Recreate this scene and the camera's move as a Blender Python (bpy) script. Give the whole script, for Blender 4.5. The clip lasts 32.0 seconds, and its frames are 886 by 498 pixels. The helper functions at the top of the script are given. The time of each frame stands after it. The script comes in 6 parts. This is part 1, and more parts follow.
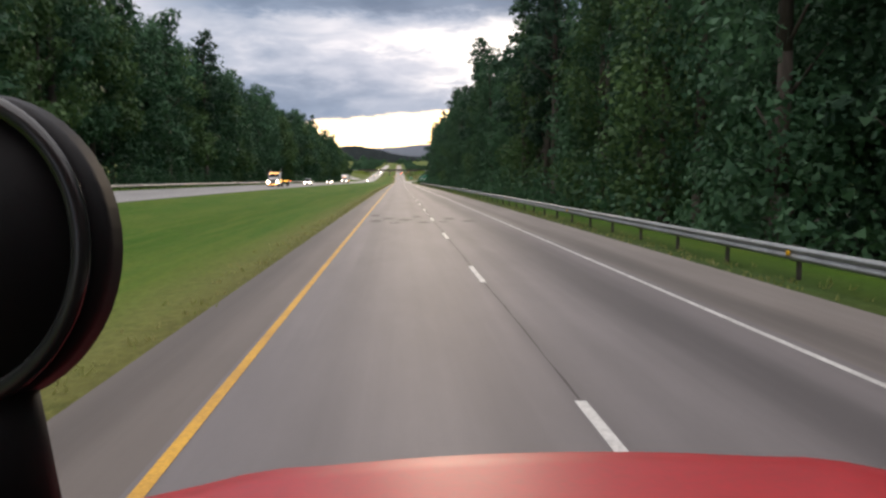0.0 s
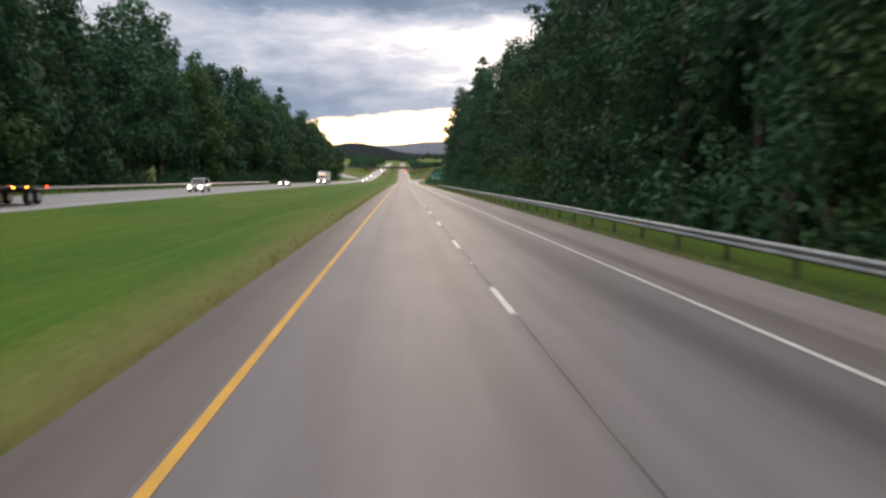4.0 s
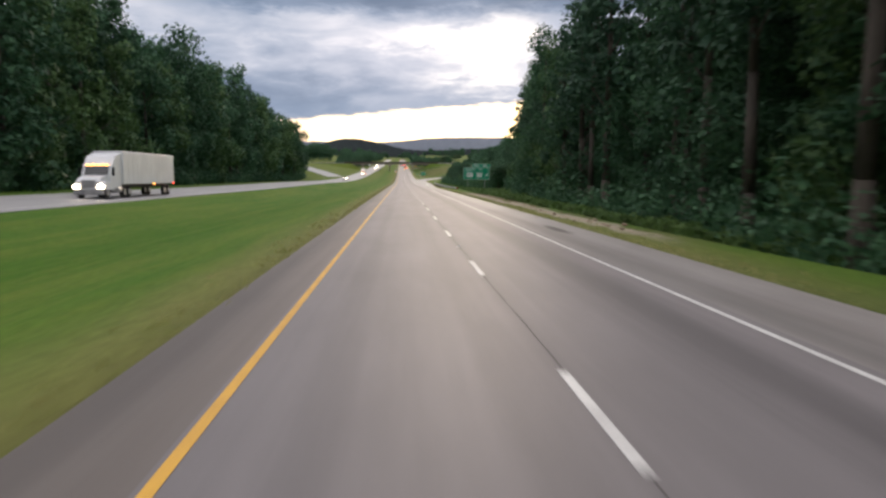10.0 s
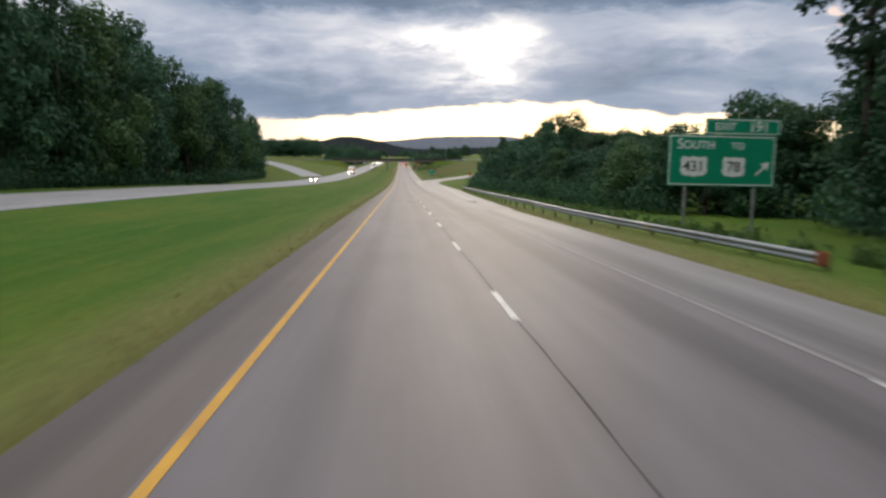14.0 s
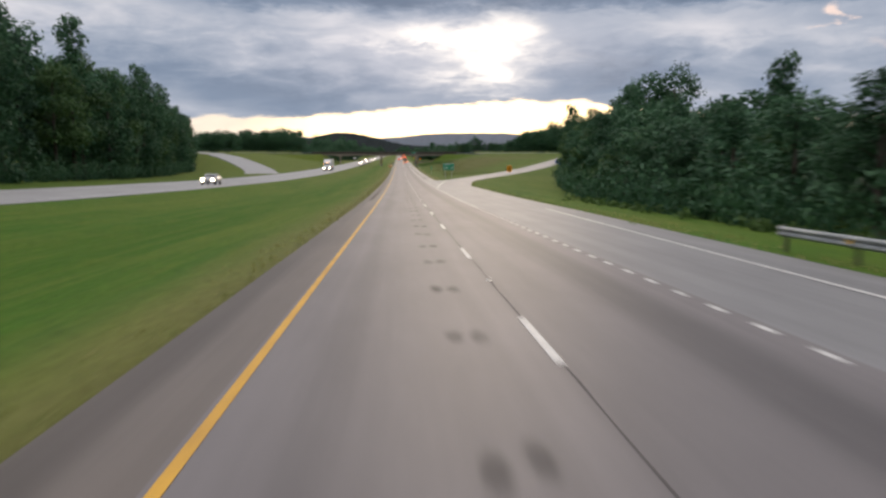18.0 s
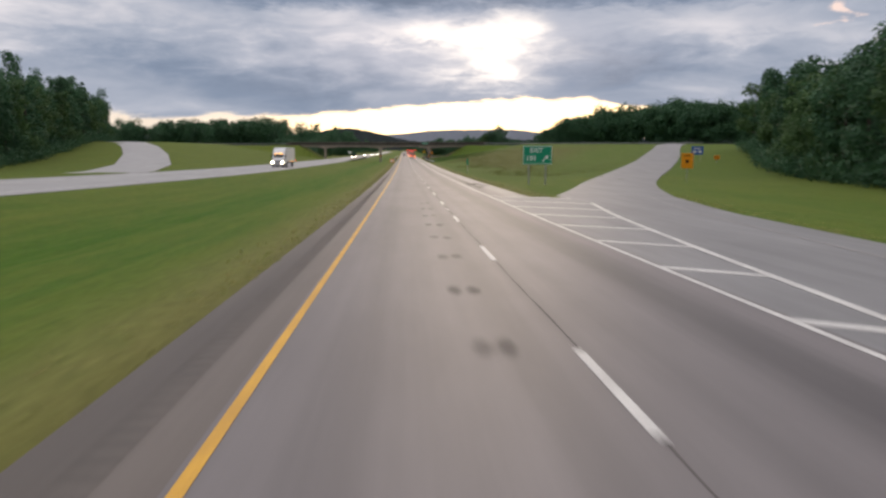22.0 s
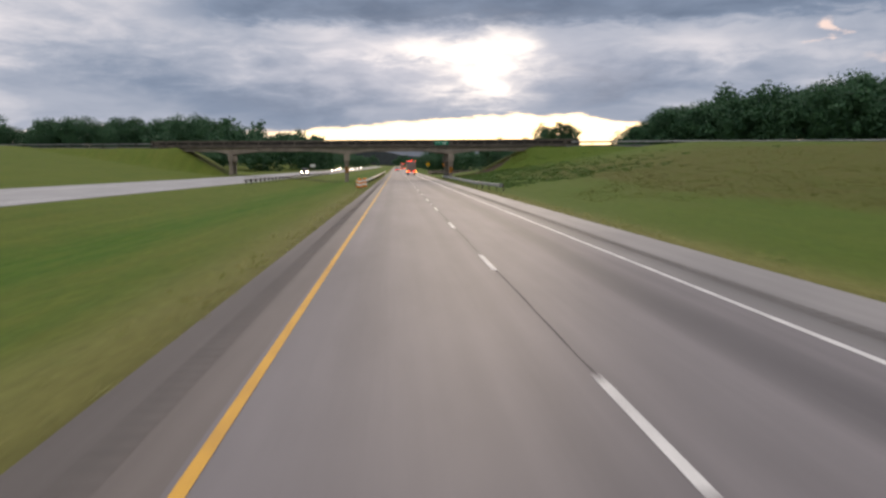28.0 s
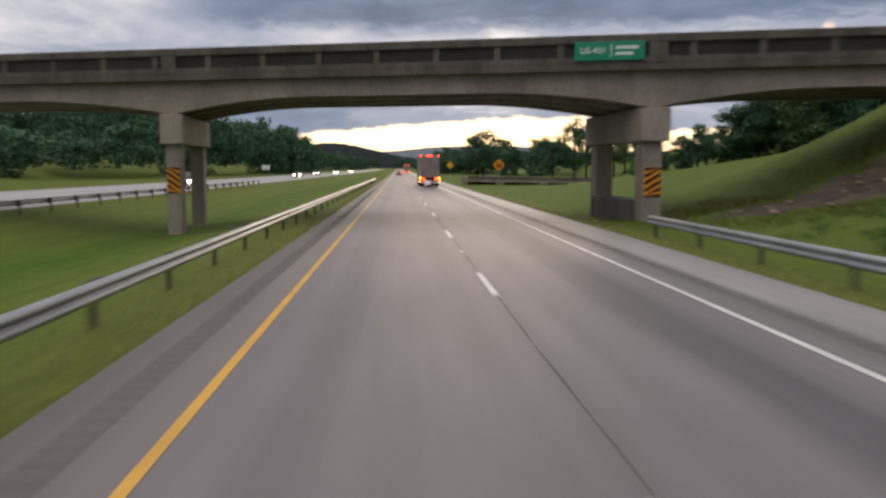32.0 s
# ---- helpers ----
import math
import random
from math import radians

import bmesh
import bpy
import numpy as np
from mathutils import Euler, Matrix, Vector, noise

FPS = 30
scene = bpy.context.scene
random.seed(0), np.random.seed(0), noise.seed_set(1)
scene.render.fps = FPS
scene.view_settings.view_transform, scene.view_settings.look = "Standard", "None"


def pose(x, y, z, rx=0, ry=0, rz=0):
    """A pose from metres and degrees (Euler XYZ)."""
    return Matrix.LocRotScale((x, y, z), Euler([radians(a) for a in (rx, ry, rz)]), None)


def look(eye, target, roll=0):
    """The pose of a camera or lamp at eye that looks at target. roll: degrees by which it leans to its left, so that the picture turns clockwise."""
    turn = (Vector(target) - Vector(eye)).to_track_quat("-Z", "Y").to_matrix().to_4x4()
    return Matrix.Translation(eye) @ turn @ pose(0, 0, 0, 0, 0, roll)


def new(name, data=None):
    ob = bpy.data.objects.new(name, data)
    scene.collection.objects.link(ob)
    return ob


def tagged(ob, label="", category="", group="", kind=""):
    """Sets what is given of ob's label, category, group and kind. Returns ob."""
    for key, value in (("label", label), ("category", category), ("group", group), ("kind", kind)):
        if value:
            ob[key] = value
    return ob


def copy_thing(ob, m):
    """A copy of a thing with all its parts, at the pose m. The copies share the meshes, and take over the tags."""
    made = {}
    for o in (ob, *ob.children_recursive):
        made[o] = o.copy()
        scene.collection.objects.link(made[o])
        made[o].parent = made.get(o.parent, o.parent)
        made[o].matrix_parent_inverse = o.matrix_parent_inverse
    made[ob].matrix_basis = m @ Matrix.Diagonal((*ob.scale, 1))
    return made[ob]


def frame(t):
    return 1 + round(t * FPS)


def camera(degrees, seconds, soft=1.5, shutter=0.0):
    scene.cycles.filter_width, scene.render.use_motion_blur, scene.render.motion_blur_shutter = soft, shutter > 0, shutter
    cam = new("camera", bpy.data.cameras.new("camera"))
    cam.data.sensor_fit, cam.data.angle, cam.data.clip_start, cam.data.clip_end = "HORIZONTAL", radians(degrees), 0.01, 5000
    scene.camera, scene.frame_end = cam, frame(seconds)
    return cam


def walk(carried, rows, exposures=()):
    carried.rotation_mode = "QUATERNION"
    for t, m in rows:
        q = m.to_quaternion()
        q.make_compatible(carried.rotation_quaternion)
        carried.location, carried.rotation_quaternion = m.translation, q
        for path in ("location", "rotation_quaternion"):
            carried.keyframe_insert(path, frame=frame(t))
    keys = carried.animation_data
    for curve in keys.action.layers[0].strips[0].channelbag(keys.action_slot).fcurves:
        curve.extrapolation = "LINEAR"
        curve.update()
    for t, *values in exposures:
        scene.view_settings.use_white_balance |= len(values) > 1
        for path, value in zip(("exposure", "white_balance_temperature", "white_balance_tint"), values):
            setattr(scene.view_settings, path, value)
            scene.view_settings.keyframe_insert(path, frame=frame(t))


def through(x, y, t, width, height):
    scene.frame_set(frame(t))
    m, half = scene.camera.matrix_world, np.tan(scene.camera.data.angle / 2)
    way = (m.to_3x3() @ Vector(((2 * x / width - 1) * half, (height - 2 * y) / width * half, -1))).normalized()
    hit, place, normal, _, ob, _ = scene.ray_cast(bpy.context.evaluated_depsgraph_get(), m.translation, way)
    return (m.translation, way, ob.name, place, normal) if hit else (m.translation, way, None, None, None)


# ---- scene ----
cam = camera(57.81, 32.0, soft=2.6, shutter=0.45)
EXPOSURES = [(0, 0.28, 7150, 15), (9, 0.24, 7050, 15), (11.5, 0.18, 6900, 14), (14, 0.0, 6850, 12), (17, -0.02, 7000, 13), (20, -0.02, 7150, 15), (32, -0.03, 7200, 16)]
PATH = [
    (0, 1.84, 0.44, 2.218, 83.332, 0, -3.204),
    (0.0333, 1.84, 0.44, 2.218, 83.332, 0, -3.204),
    (0.1, 1.84, 2.74, 2.156, 83.332, 0, -3.204),
    (0.2, 1.84, 6.04, 2.067, 83.332, 0, -3.204),
    (0.3, 1.84, 9.44, 1.974, 83.332, 0, -3.204),
    (0.4, 1.84, 12.84, 1.882, 83.332, 0, -3.204),
    (0.5, 1.838, 16.19, 1.791, 83.253, 0, -3.124),
    (1, 1.837, 31.94, 1.36, 83.253, 0, -3.084),
    (1.5, 1.835, 47.66, 0.925, 83.213, 0, -3.204),
    (2, 1.833, 63.38, 0.487, 83.332, 0, -3.084),
    (2.5, 1.832, 79.1, 0.045, 83.332, 0, -3.003),
    (3, 1.83, 94.84, -0.402, 83.213, 0, -3.124),
    (3.5, 1.828, 110.59, -0.852, 83.213, 0, -2.963),
    (5.5, 1.822, 173.22, -2.684, 83.253, 0, -3.003),
    (6, 1.82, 189.01, -3.155, 83.213, 0, -3.204),
    (6.5, 1.813, 204.81, -3.63, 83.213, 0, -3.124),
    (7, 1.807, 220.45, -4.103, 83.213, 0, -3.084),
    (7.5, 1.8, 237.05, -4.605, 83.253, 0, -3.124),
    (8, 1.793, 252.97, -5.09, 83.133, 0, -3.124),
    (8.5, 1.787, 268.89, -5.577, 83.094, 0, -3.084),
    (9, 1.78, 284.68, -6.062, 83.133, 0, -2.883),
    (9.5, 1.792, 300.46, -6.548, 83.094, 0, -3.003),
    (10, 1.805, 316.25, -7.037, 83.094, 0, -2.963),
    (10.5, 1.817, 332.09, -7.53, 83.094, 0, -2.883),
    (11, 1.83, 347.94, -8.024, 83.213, 0, -3.204),
    (11.5, 1.843, 363.78, -8.521, 83.133, 0, -2.963),
    (12, 1.855, 379.63, -9.02, 83.133, 0, -3.003),
    (12.5, 1.867, 395.9, -9.534, 83.133, 0, -3.003),
    (13, 1.88, 412.17, -10.05, 83.014, 0, -3.084),
    (13.5, 1.865, 427.96, -10.554, 83.014, 0, -2.963),
    (14, 1.85, 443.76, -11.059, 83.094, 0, -2.963),
    (14.5, 1.85, 458.95, -11.547, 82.895, 0, -3.084),
    (16.5, 1.85, 521.31, -13.569, 83.014, 0, -3.124),
    (17, 1.81, 537.14, -14.088, 82.974, 0, -2.842),
    (17.5, 1.77, 552.97, -14.608, 82.974, 0, -3.003),
    (18, 1.73, 568.79, -15.128, 82.974, 0, -3.124),
    (18.5, 1.69, 584.62, -15.637, 82.895, 0, -2.963),
    (19, 1.65, 600.44, -16.134, 82.696, 0, -3.003),
    (19.5, 1.617, 615.93, -16.607, 82.776, 0, -2.762),
    (20, 1.583, 631.42, -17.062, 82.458, 0, -2.762),
    (20.5, 1.55, 646.97, -17.478, 82.538, 0, -2.641),
    (21, 1.552, 662.52, -17.861, 82.696, 0, -2.762),
    (21.5, 1.554, 678.08, -18.221, 82.815, 0, -2.883),
    (22, 1.556, 693.71, -18.562, 82.815, 0, -2.762),
    (22.5, 1.558, 709.12, -18.872, 83.014, 0, -2.842),
    (23, 1.56, 724.52, -19.145, 83.014, 0, -2.883),
    (23.5, 1.553, 739.67, -19.379, 83.133, 0, -2.762),
    (24, 1.547, 754.83, -19.596, 83.253, 0, -2.963),
    (24.5, 1.54, 770.1, -19.798, 83.332, 0, -2.883),
    (25, 1.533, 785.48, -19.985, 83.492, 0, -2.762),
    (25.5, 1.527, 800.87, -20.155, 83.571, 0, -2.762),
    (27.5, 1.505, 861.75, -20.667, 83.611, 0, -3.084),
    (28, 1.5, 877.72, -20.758, 83.93, 0, -3.325),
    (28.5, 1.575, 893.69, -20.838, 84.289, 0, -3.245),
    (29, 1.65, 909.29, -20.913, 84.13, 0, -3.325),
    (29.5, 1.725, 924.9, -20.986, 84.17, 0, -3.446),
    (30, 1.8, 940.5, -21.057, 84.13, 0, -3.365),
    (30.5, 1.833, 956.17, -21.127, 84.13, 0, -3.365),
    (31, 1.865, 971.84, -21.194, 84.01, 0, -3.204),
    (31.5, 1.897, 987.36, -21.259, 84.17, 0, -3.124),
    (32, 1.93, 1002.88, -21.321, 84.13, 0, -3.124),
]
walk(cam, [(t, pose(*p)) for t, *p in PATH], EXPOSURES)

# ---- world, sun ----
GS = (-300, 0, 190, 560, 620, 650, 700, 730, 880, 1000, 1300, 2500, 5000)
GG = (-.027, -.027, -.030, -.033, -.030, -.025, -.0205, -.0155, -.005, -.004, -.002, 0, 0)
_S = np.arange(-300, 5001, 1.0)
_Z = np.concatenate([[0], np.cumsum(np.interp(_S[:-1] + .5, GS, GG))])
_Z -= np.interp(0, _S, _Z)


def road_z(y):
    """Height of the carriageway along its length."""
    return np.interp(y, _S, _Z)


def links(tree, *pairs):
    for a, b in pairs:
        tree.links.new(a, b)


class Nodes:
    """Short hand for node trees."""

    def __init__(self, tree):
        self.t = tree
        tree.nodes.clear()

    def node(self, kind, **kw):
        n = self.t.nodes.new(kind)
        for k, v in kw.items():
            if k == "operation":
                n.operation = v
            elif k == "blend_type":
                n.blend_type = v
            elif k == "data_type":
                n.data_type = v
        return n

    def put(self, socket, v):
        if hasattr(v, "is_output"):
            self.t.links.new(v, socket)
        else:
            socket.default_value = v

    def math(self, op, a, b=0.0, c=0.0, clamp=False):
        n = self.node("ShaderNodeMath", operation=op)
        n.use_clamp = clamp
        for s, v in zip(n.inputs, (a, b, c)):
            self.put(s, v)
        return n.outputs[0]

    def vec(self, op, a, b=(0, 0, 0)):
        n = self.node("ShaderNodeVectorMath", operation=op)
        self.put(n.inputs[0], a)
        self.put(n.inputs[1], b)
        return n.outputs[0]

    def noise(self, vector, scale, detail=4.0, rough=0.55, distort=0.0):
        n = self.node("ShaderNodeTexNoise")
        if vector is not None:
            self.put(n.inputs["Vector"], vector)
        self.put(n.inputs["Scale"], scale)
        self.put(n.inputs["Detail"], detail)
        self.put(n.inputs["Roughness"], rough)
        self.put(n.inputs["Distortion"], distort)
        return n.outputs["Fac"]

    def ramp(self, fac, stops):
        n = self.node("ShaderNodeValToRGB")
        self.put(n.inputs[0], fac)
        e = n.color_ramp.elements
        while len(e) < len(stops):
            e.new(0.5)
        for el, (p, c) in zip(e, stops):
            el.position = p
            el.color = (*c, 1) if not isinstance(c, (int, float)) else (c, c, c, 1)
        return n.outputs[0]

    def mix(self, fac, a, b, blend="MIX"):
        n = self.node("ShaderNodeMix", data_type="RGBA", blend_type=blend)
        self.put(n.inputs[0], fac)
        for s, v in ((n.inputs[6], a), (n.inputs[7], b)):
            self.put(s, (*v, 1) if isinstance(v, tuple) and len(v) == 3 else v)
        return n.outputs[2]

    def sep(self, v):
        n = self.node("ShaderNodeSeparateXYZ")
        self.put(n.inputs[0], v)
        return n.outputs

    def comb(self, x, y, z):
        n = self.node("ShaderNodeCombineXYZ")
        for s, v in zip(n.inputs, (x, y, z)):
            self.put(s, v)
        return n.outputs[0]

    def smooth(self, v, lo, hi):
        n = self.node("ShaderNodeMapRange")
        n.interpolation_type = "SMOOTHSTEP"
        for s, x in zip(n.inputs, (v, lo, hi, 0.0, 1.0)):
            self.put(s, x)
        return n.outputs[0]


SUN_EL, SUN_AZ = radians(9), radians(6)

world = bpy.data.worlds.new("evening_sky")
scene.world = world
world.use_nodes = True
N = Nodes(world.node_tree)
way = N.node("ShaderNodeTexCoord").outputs["Generated"]
wx, wy, wz = N.sep(way)
up = N.math("MAXIMUM", wz, 0.0)
az = N.math("ARCTAN2", wx, wy)
# cloud sheet, its streaks stretched along the horizon
skin = N.comb(N.math("MULTIPLY", az, 2.6), N.math("MULTIPLY", up, 9.0), 0.0)
n_big = N.noise(skin, 1.35, 3.0, 0.5, 0.35)
n_mid = N.noise(skin, 3.6, 6.0, 0.52, 0.5)
n_fine = N.noise(N.comb(N.math("MULTIPLY", az, 3.0), N.math("MULTIPLY", up, 9.0), 3.0), 8.0, 7.0, 0.62, 0.4)
body = N.math("ADD", N.math("MULTIPLY", n_big, 0.36), N.math("ADD", N.math("MULTIPLY", n_mid, 0.44), N.math("MULTIPLY", n_fine, 0.17)))
az2 = N.math("ADD", az, N.math("MULTIPLY", N.math("SUBTRACT", n_mid, 0.5), 0.16))
up2 = N.math("ADD", up, N.math("MULTIPLY", N.math("SUBTRACT", n_fine, 0.5), 0.045))


def blob(a, e, sa, se, ragged=True):
    """A soft spot of the sky at azimuth a and height e."""
    da = N.math("DIVIDE", N.math("SUBTRACT", az2 if ragged else az, a), sa)
    de = N.math("DIVIDE", N.math("SUBTRACT", up2 if ragged else up, e), se)
    return N.math("EXPONENT", N.math("MULTIPLY", N.math("ADD", N.math("MULTIPLY", da, da), N.math("MULTIPLY", de, de)), -1.0))


def total(*terms):
    r = terms[0]
    for t in terms[1:]:
        r = N.math("ADD", r, t)
    return r


def times(v, k):
    return N.math("MULTIPLY", v, k)


# long grey banks and the paler gaps between them
over = times(N.smooth(up2, 0.155, 0.178), N.smooth(az2, -0.32, -0.16))
banks = total(times(blob(-0.15, 0.075, 0.17, 0.030), 0.20), times(blob(0.25, 0.085, 0.09, 0.030), 0.22), times(over, 0.30), times(blob(-0.36, 0.10, 0.14, 0.028), 0.10))
gaps = total(times(blob(-0.46, 0.17, 0.20, 0.09), 0.16), times(blob(-0.02, 0.140, 0.16, 0.016), 0.14), times(blob(0.02, 0.20, 0.25, 0.014), 0.08), times(blob(0.36, 0.135, 0.10, 0.02), 0.14))
body = N.math("ADD", N.math("SUBTRACT", body, banks), gaps)
cloud = N.ramp(body, [(0.12, (0.122, 0.184, 0.288)), (0.32, (0.222, 0.304, 0.438)), (0.50, (0.40, 0.475, 0.602)), (0.68, (0.74, 0.775, 0.86))])
# sunlit cloud tops low in the west
cloud = N.mix(N.smooth(blob(0.485, 0.150, 0.016, 0.013), 0.3, 0.9), cloud, (0.95, 0.80, 0.76))
cloud = N.mix(N.smooth(blob(0.57, 0.112, 0.03, 0.016), 0.35, 1.0), cloud, (0.85, 0.76, 0.75))
# bright opening and the clear strip below the cloud deck
opening = times(total(blob(0.108, 0.106, 0.070, 0.036), times(blob(0.06, 0.135, 0.09, 0.014), 0.7), times(blob(0.13, 0.145, 0.04, 0.02), 0.6)), N.math("ADD", times(n_mid, 1.2), 0.42))
opening = N.smooth(N.math("MULTIPLY", opening, N.math("ADD", 0.25, times(n_fine, 1.4))), 0.02, 1.12)
cloud = N.mix(times(blob(0.07, 0.115, 0.22, 0.05), 0.45), cloud, (0.80, 0.82, 0.92))
cloud = N.mix(opening, cloud, (1.30, 1.27, 1.24))
edge = N.math("ADD", 0.037, times(N.math("SUBTRACT", n_mid, 0.5), 0.022))
edge = total(edge, times(blob(0.14, 0.05, 0.19, 9.0, False), 0.021), times(N.math("SUBTRACT", n_fine, 0.5), 0.016))
strip_ = N.math("SUBTRACT", 1.0, N.smooth(N.math("SUBTRACT", up, edge), -0.002, 0.004))
strip_ = times(strip_, N.math("ADD", 0.35, times(N.smooth(az, -0.20, -0.08), 0.65)))
strip_ = times(strip_, N.math("SUBTRACT", 1.0, times(N.smooth(az, 0.45, 0.8), 0.6)))
sky = N.node("ShaderNodeTexSky")
sky.sky_type = "NISHITA"
sky.sun_disc = False
sky.sun_elevation, sky.sun_rotation = SUN_EL, SUN_AZ
sky.dust_density = 2.0
clear = N.mix(0.88, N.vec("SCALE", sky.outputs[0]), (1.9, 1.62, 1.14))
cloud = N.mix(strip_, cloud, clear)
# an overcast sky is brighter overhead
lift = N.math("ADD", 1.0, N.math("MULTIPLY", N.smooth(up, 0.24, 0.85), 2.22))
cloud = N.mix(N.smooth(up, 0.22, 0.7), cloud, N.mix(0.6, cloud, (0.50, 0.475, 0.46)))
bg = N.node("ShaderNodeBackground")
N.put(bg.inputs[0], cloud)
N.put(bg.inputs[1], N.math("MULTIPLY", lift, 1.0))
for n in N.t.nodes:
    if n.type == "VECT_MATH" and n.operation == "SCALE":
        n.inputs["Scale"].default_value = 0.12
out = N.node("ShaderNodeOutputWorld")
N.put(out.inputs[0], bg.outputs[0])

sun = new("sun", bpy.data.lights.new("sun", "SUN"))
sun.data.energy, sun.data.angle, sun.data.color = 0.5, radians(15), (1.0, 0.86, 0.68)
sun.matrix_world = look((0, 0, 0), (-math.sin(SUN_AZ) * math.cos(SUN_EL), -math.cos(SUN_AZ) * math.cos(SUN_EL), -math.sin(SUN_EL)))

# ---- materials ----


def material(name, colour, rough=0.7, metal=0.0, second=None, scale=2.0, fine=30.0, bump=0.3, bump_scale=40.0, stretch=(1, 1, 1),
             island=0.0, spec=0.3, space="Object", grain=0.12):
    """A surface with broad patches towards a second colour, fine grain and relief."""
    m = bpy.data.materials.new(name)
    m.use_nodes = True
    n = Nodes(m.node_tree)
    tc = n.node("ShaderNodeTexCoord")
    geo = n.node("ShaderNodeNewGeometry")
    where = geo.outputs["Position"] if space == "World" else tc.outputs["Object"]
    if stretch != (1, 1, 1):
        where = n.vec("MULTIPLY", where, stretch)
    second = second or tuple(c * 0.7 for c in colour)
    broad = n.ramp(n.noise(where, scale, 5.0, 0.6), [(0.35, 0.0), (0.65, 1.0)])
    col = n.mix(broad, colour, second)
    speck = n.noise(where, fine, 3.0, 0.7)
    col = n.mix(1.0, col, n.ramp(speck, [(0.3, 1 - grain), (0.7, 1 + grain)]), "MULTIPLY")
    if island:
        r = n.math("ADD", 1 - island, n.math("MULTIPLY", geo.outputs["Random Per Island"], 2 * island))
        o = n.node("ShaderNodeObjectInfo").outputs["Random"]
        r = n.math("MULTIPLY", r, n.math("ADD", 0.8, n.math("MULTIPLY", o, 0.4)))
        col = n.mix(1.0, col, n.comb(r, r, r), "MULTIPLY")
    b = n.node("ShaderNodeBsdfPrincipled")
    n.put(b.inputs["Base Color"], col)
    n.put(b.inputs["Roughness"], n.math("ADD", rough - 0.06, n.math("MULTIPLY", speck, 0.12)))
    b.inputs["Metallic"].default_value = metal
    b.inputs["Specular IOR Level"].default_value = spec
    if bump:
        bp = n.node("ShaderNodeBump")
        bp.inputs["Strength"].default_value = bump
        bp.inputs["Distance"].default_value = 0.02
        n.put(bp.inputs["Height"], n.noise(where, bump_scale, 4.0, 0.6))
        n.put(b.inputs["Normal"], bp.outputs[0])
    o = n.node("ShaderNodeOutputMaterial")
    n.put(o.inputs[0], b.outputs[0])
    return m


def glow(name, colour, strength):
    m = bpy.data.materials.new(name)
    m.use_nodes = True
    n = Nodes(m.node_tree)
    e = n.node("ShaderNodeEmission")
    e.inputs[0].default_value = (*colour, 1)
    e.inputs[1].default_value = strength
    o = n.node("ShaderNodeOutputMaterial")
    n.put(o.inputs[0], e.outputs[0])
    return m


def asphalt(name, colour, second, lanes, early=None):
    """Worn asphalt with long streaks; lanes: worn wheel paths as (x, half width, darkening)."""
    m = bpy.data.materials.new(name)
    m.use_nodes = True
    n = Nodes(m.node_tree)
    pos = n.node("ShaderNodeNewGeometry").outputs["Position"]
    x, y, z = n.sep(pos)
    streak = n.noise(n.vec("MULTIPLY", pos, (1.1, 0.02, 0.0)), 1.6, 5.0, 0.6)
    patch = n.noise(n.vec("MULTIPLY", pos, (0.5, 0.11, 0.0)), 1.0, 5.0, 0.62)
    col = n.mix(n.ramp(streak, [(0.3, 0.0), (0.7, 1.0)]), colour, second)
    if early:
        # older, browner surface before the given stretch
        a, b, lo, hi = early
        old = n.mix(n.ramp(streak, [(0.3, 0.0), (0.7, 1.0)]), a, b)
        col = n.mix(n.smooth(n.math("ADD", y, n.math("MULTIPLY", patch, 30.0)), lo, hi), old, col)
    col = n.mix(1.0, col, n.ramp(patch, [(0.3, 0.84), (0.7, 1.13)]), "MULTIPLY")
    for lx, half, dark in lanes:
        d = n.math("DIVIDE", n.math("ABSOLUTE", n.math("SUBTRACT", x, lx)), half)
        worn = n.math("SUBTRACT", 1.0, n.smooth(n.math("ADD", d, n.math("MULTIPLY", n.math("SUBTRACT", streak, 0.5), 0.8)), 0.0, 1.0))
        f = n.math("SUBTRACT", 1.0, n.math("MULTIPLY", worn, dark))
        col = n.mix(1.0, col, n.comb(f, f, f), "MULTIPLY")
    chips = n.noise(pos, 55.0, 3.0, 0.75)
    col = n.mix(1.0, col, n.ramp(chips, [(0.3, 0.89), (0.7, 1.11)]), "MULTIPLY")
    b = n.node("ShaderNodeBsdfPrincipled")
    n.put(b.inputs["Base Color"], col)
    n.put(b.inputs["Roughness"], n.math("ADD", 0.51, n.math("MULTIPLY", chips, 0.2)))
    b.inputs["Specular IOR Level"].default_value = 0.41
    bp = n.node("ShaderNodeBump")
    bp.inputs["Strength"].default_value = 0.15
    bp.inputs["Distance"].default_value = 0.005
    n.put(bp.inputs["Height"], chips)
    n.put(b.inputs["Normal"], bp.outputs[0])
    o = n.node("ShaderNodeOutputMaterial")
    n.put(o.inputs[0], b.outputs[0])
    return m


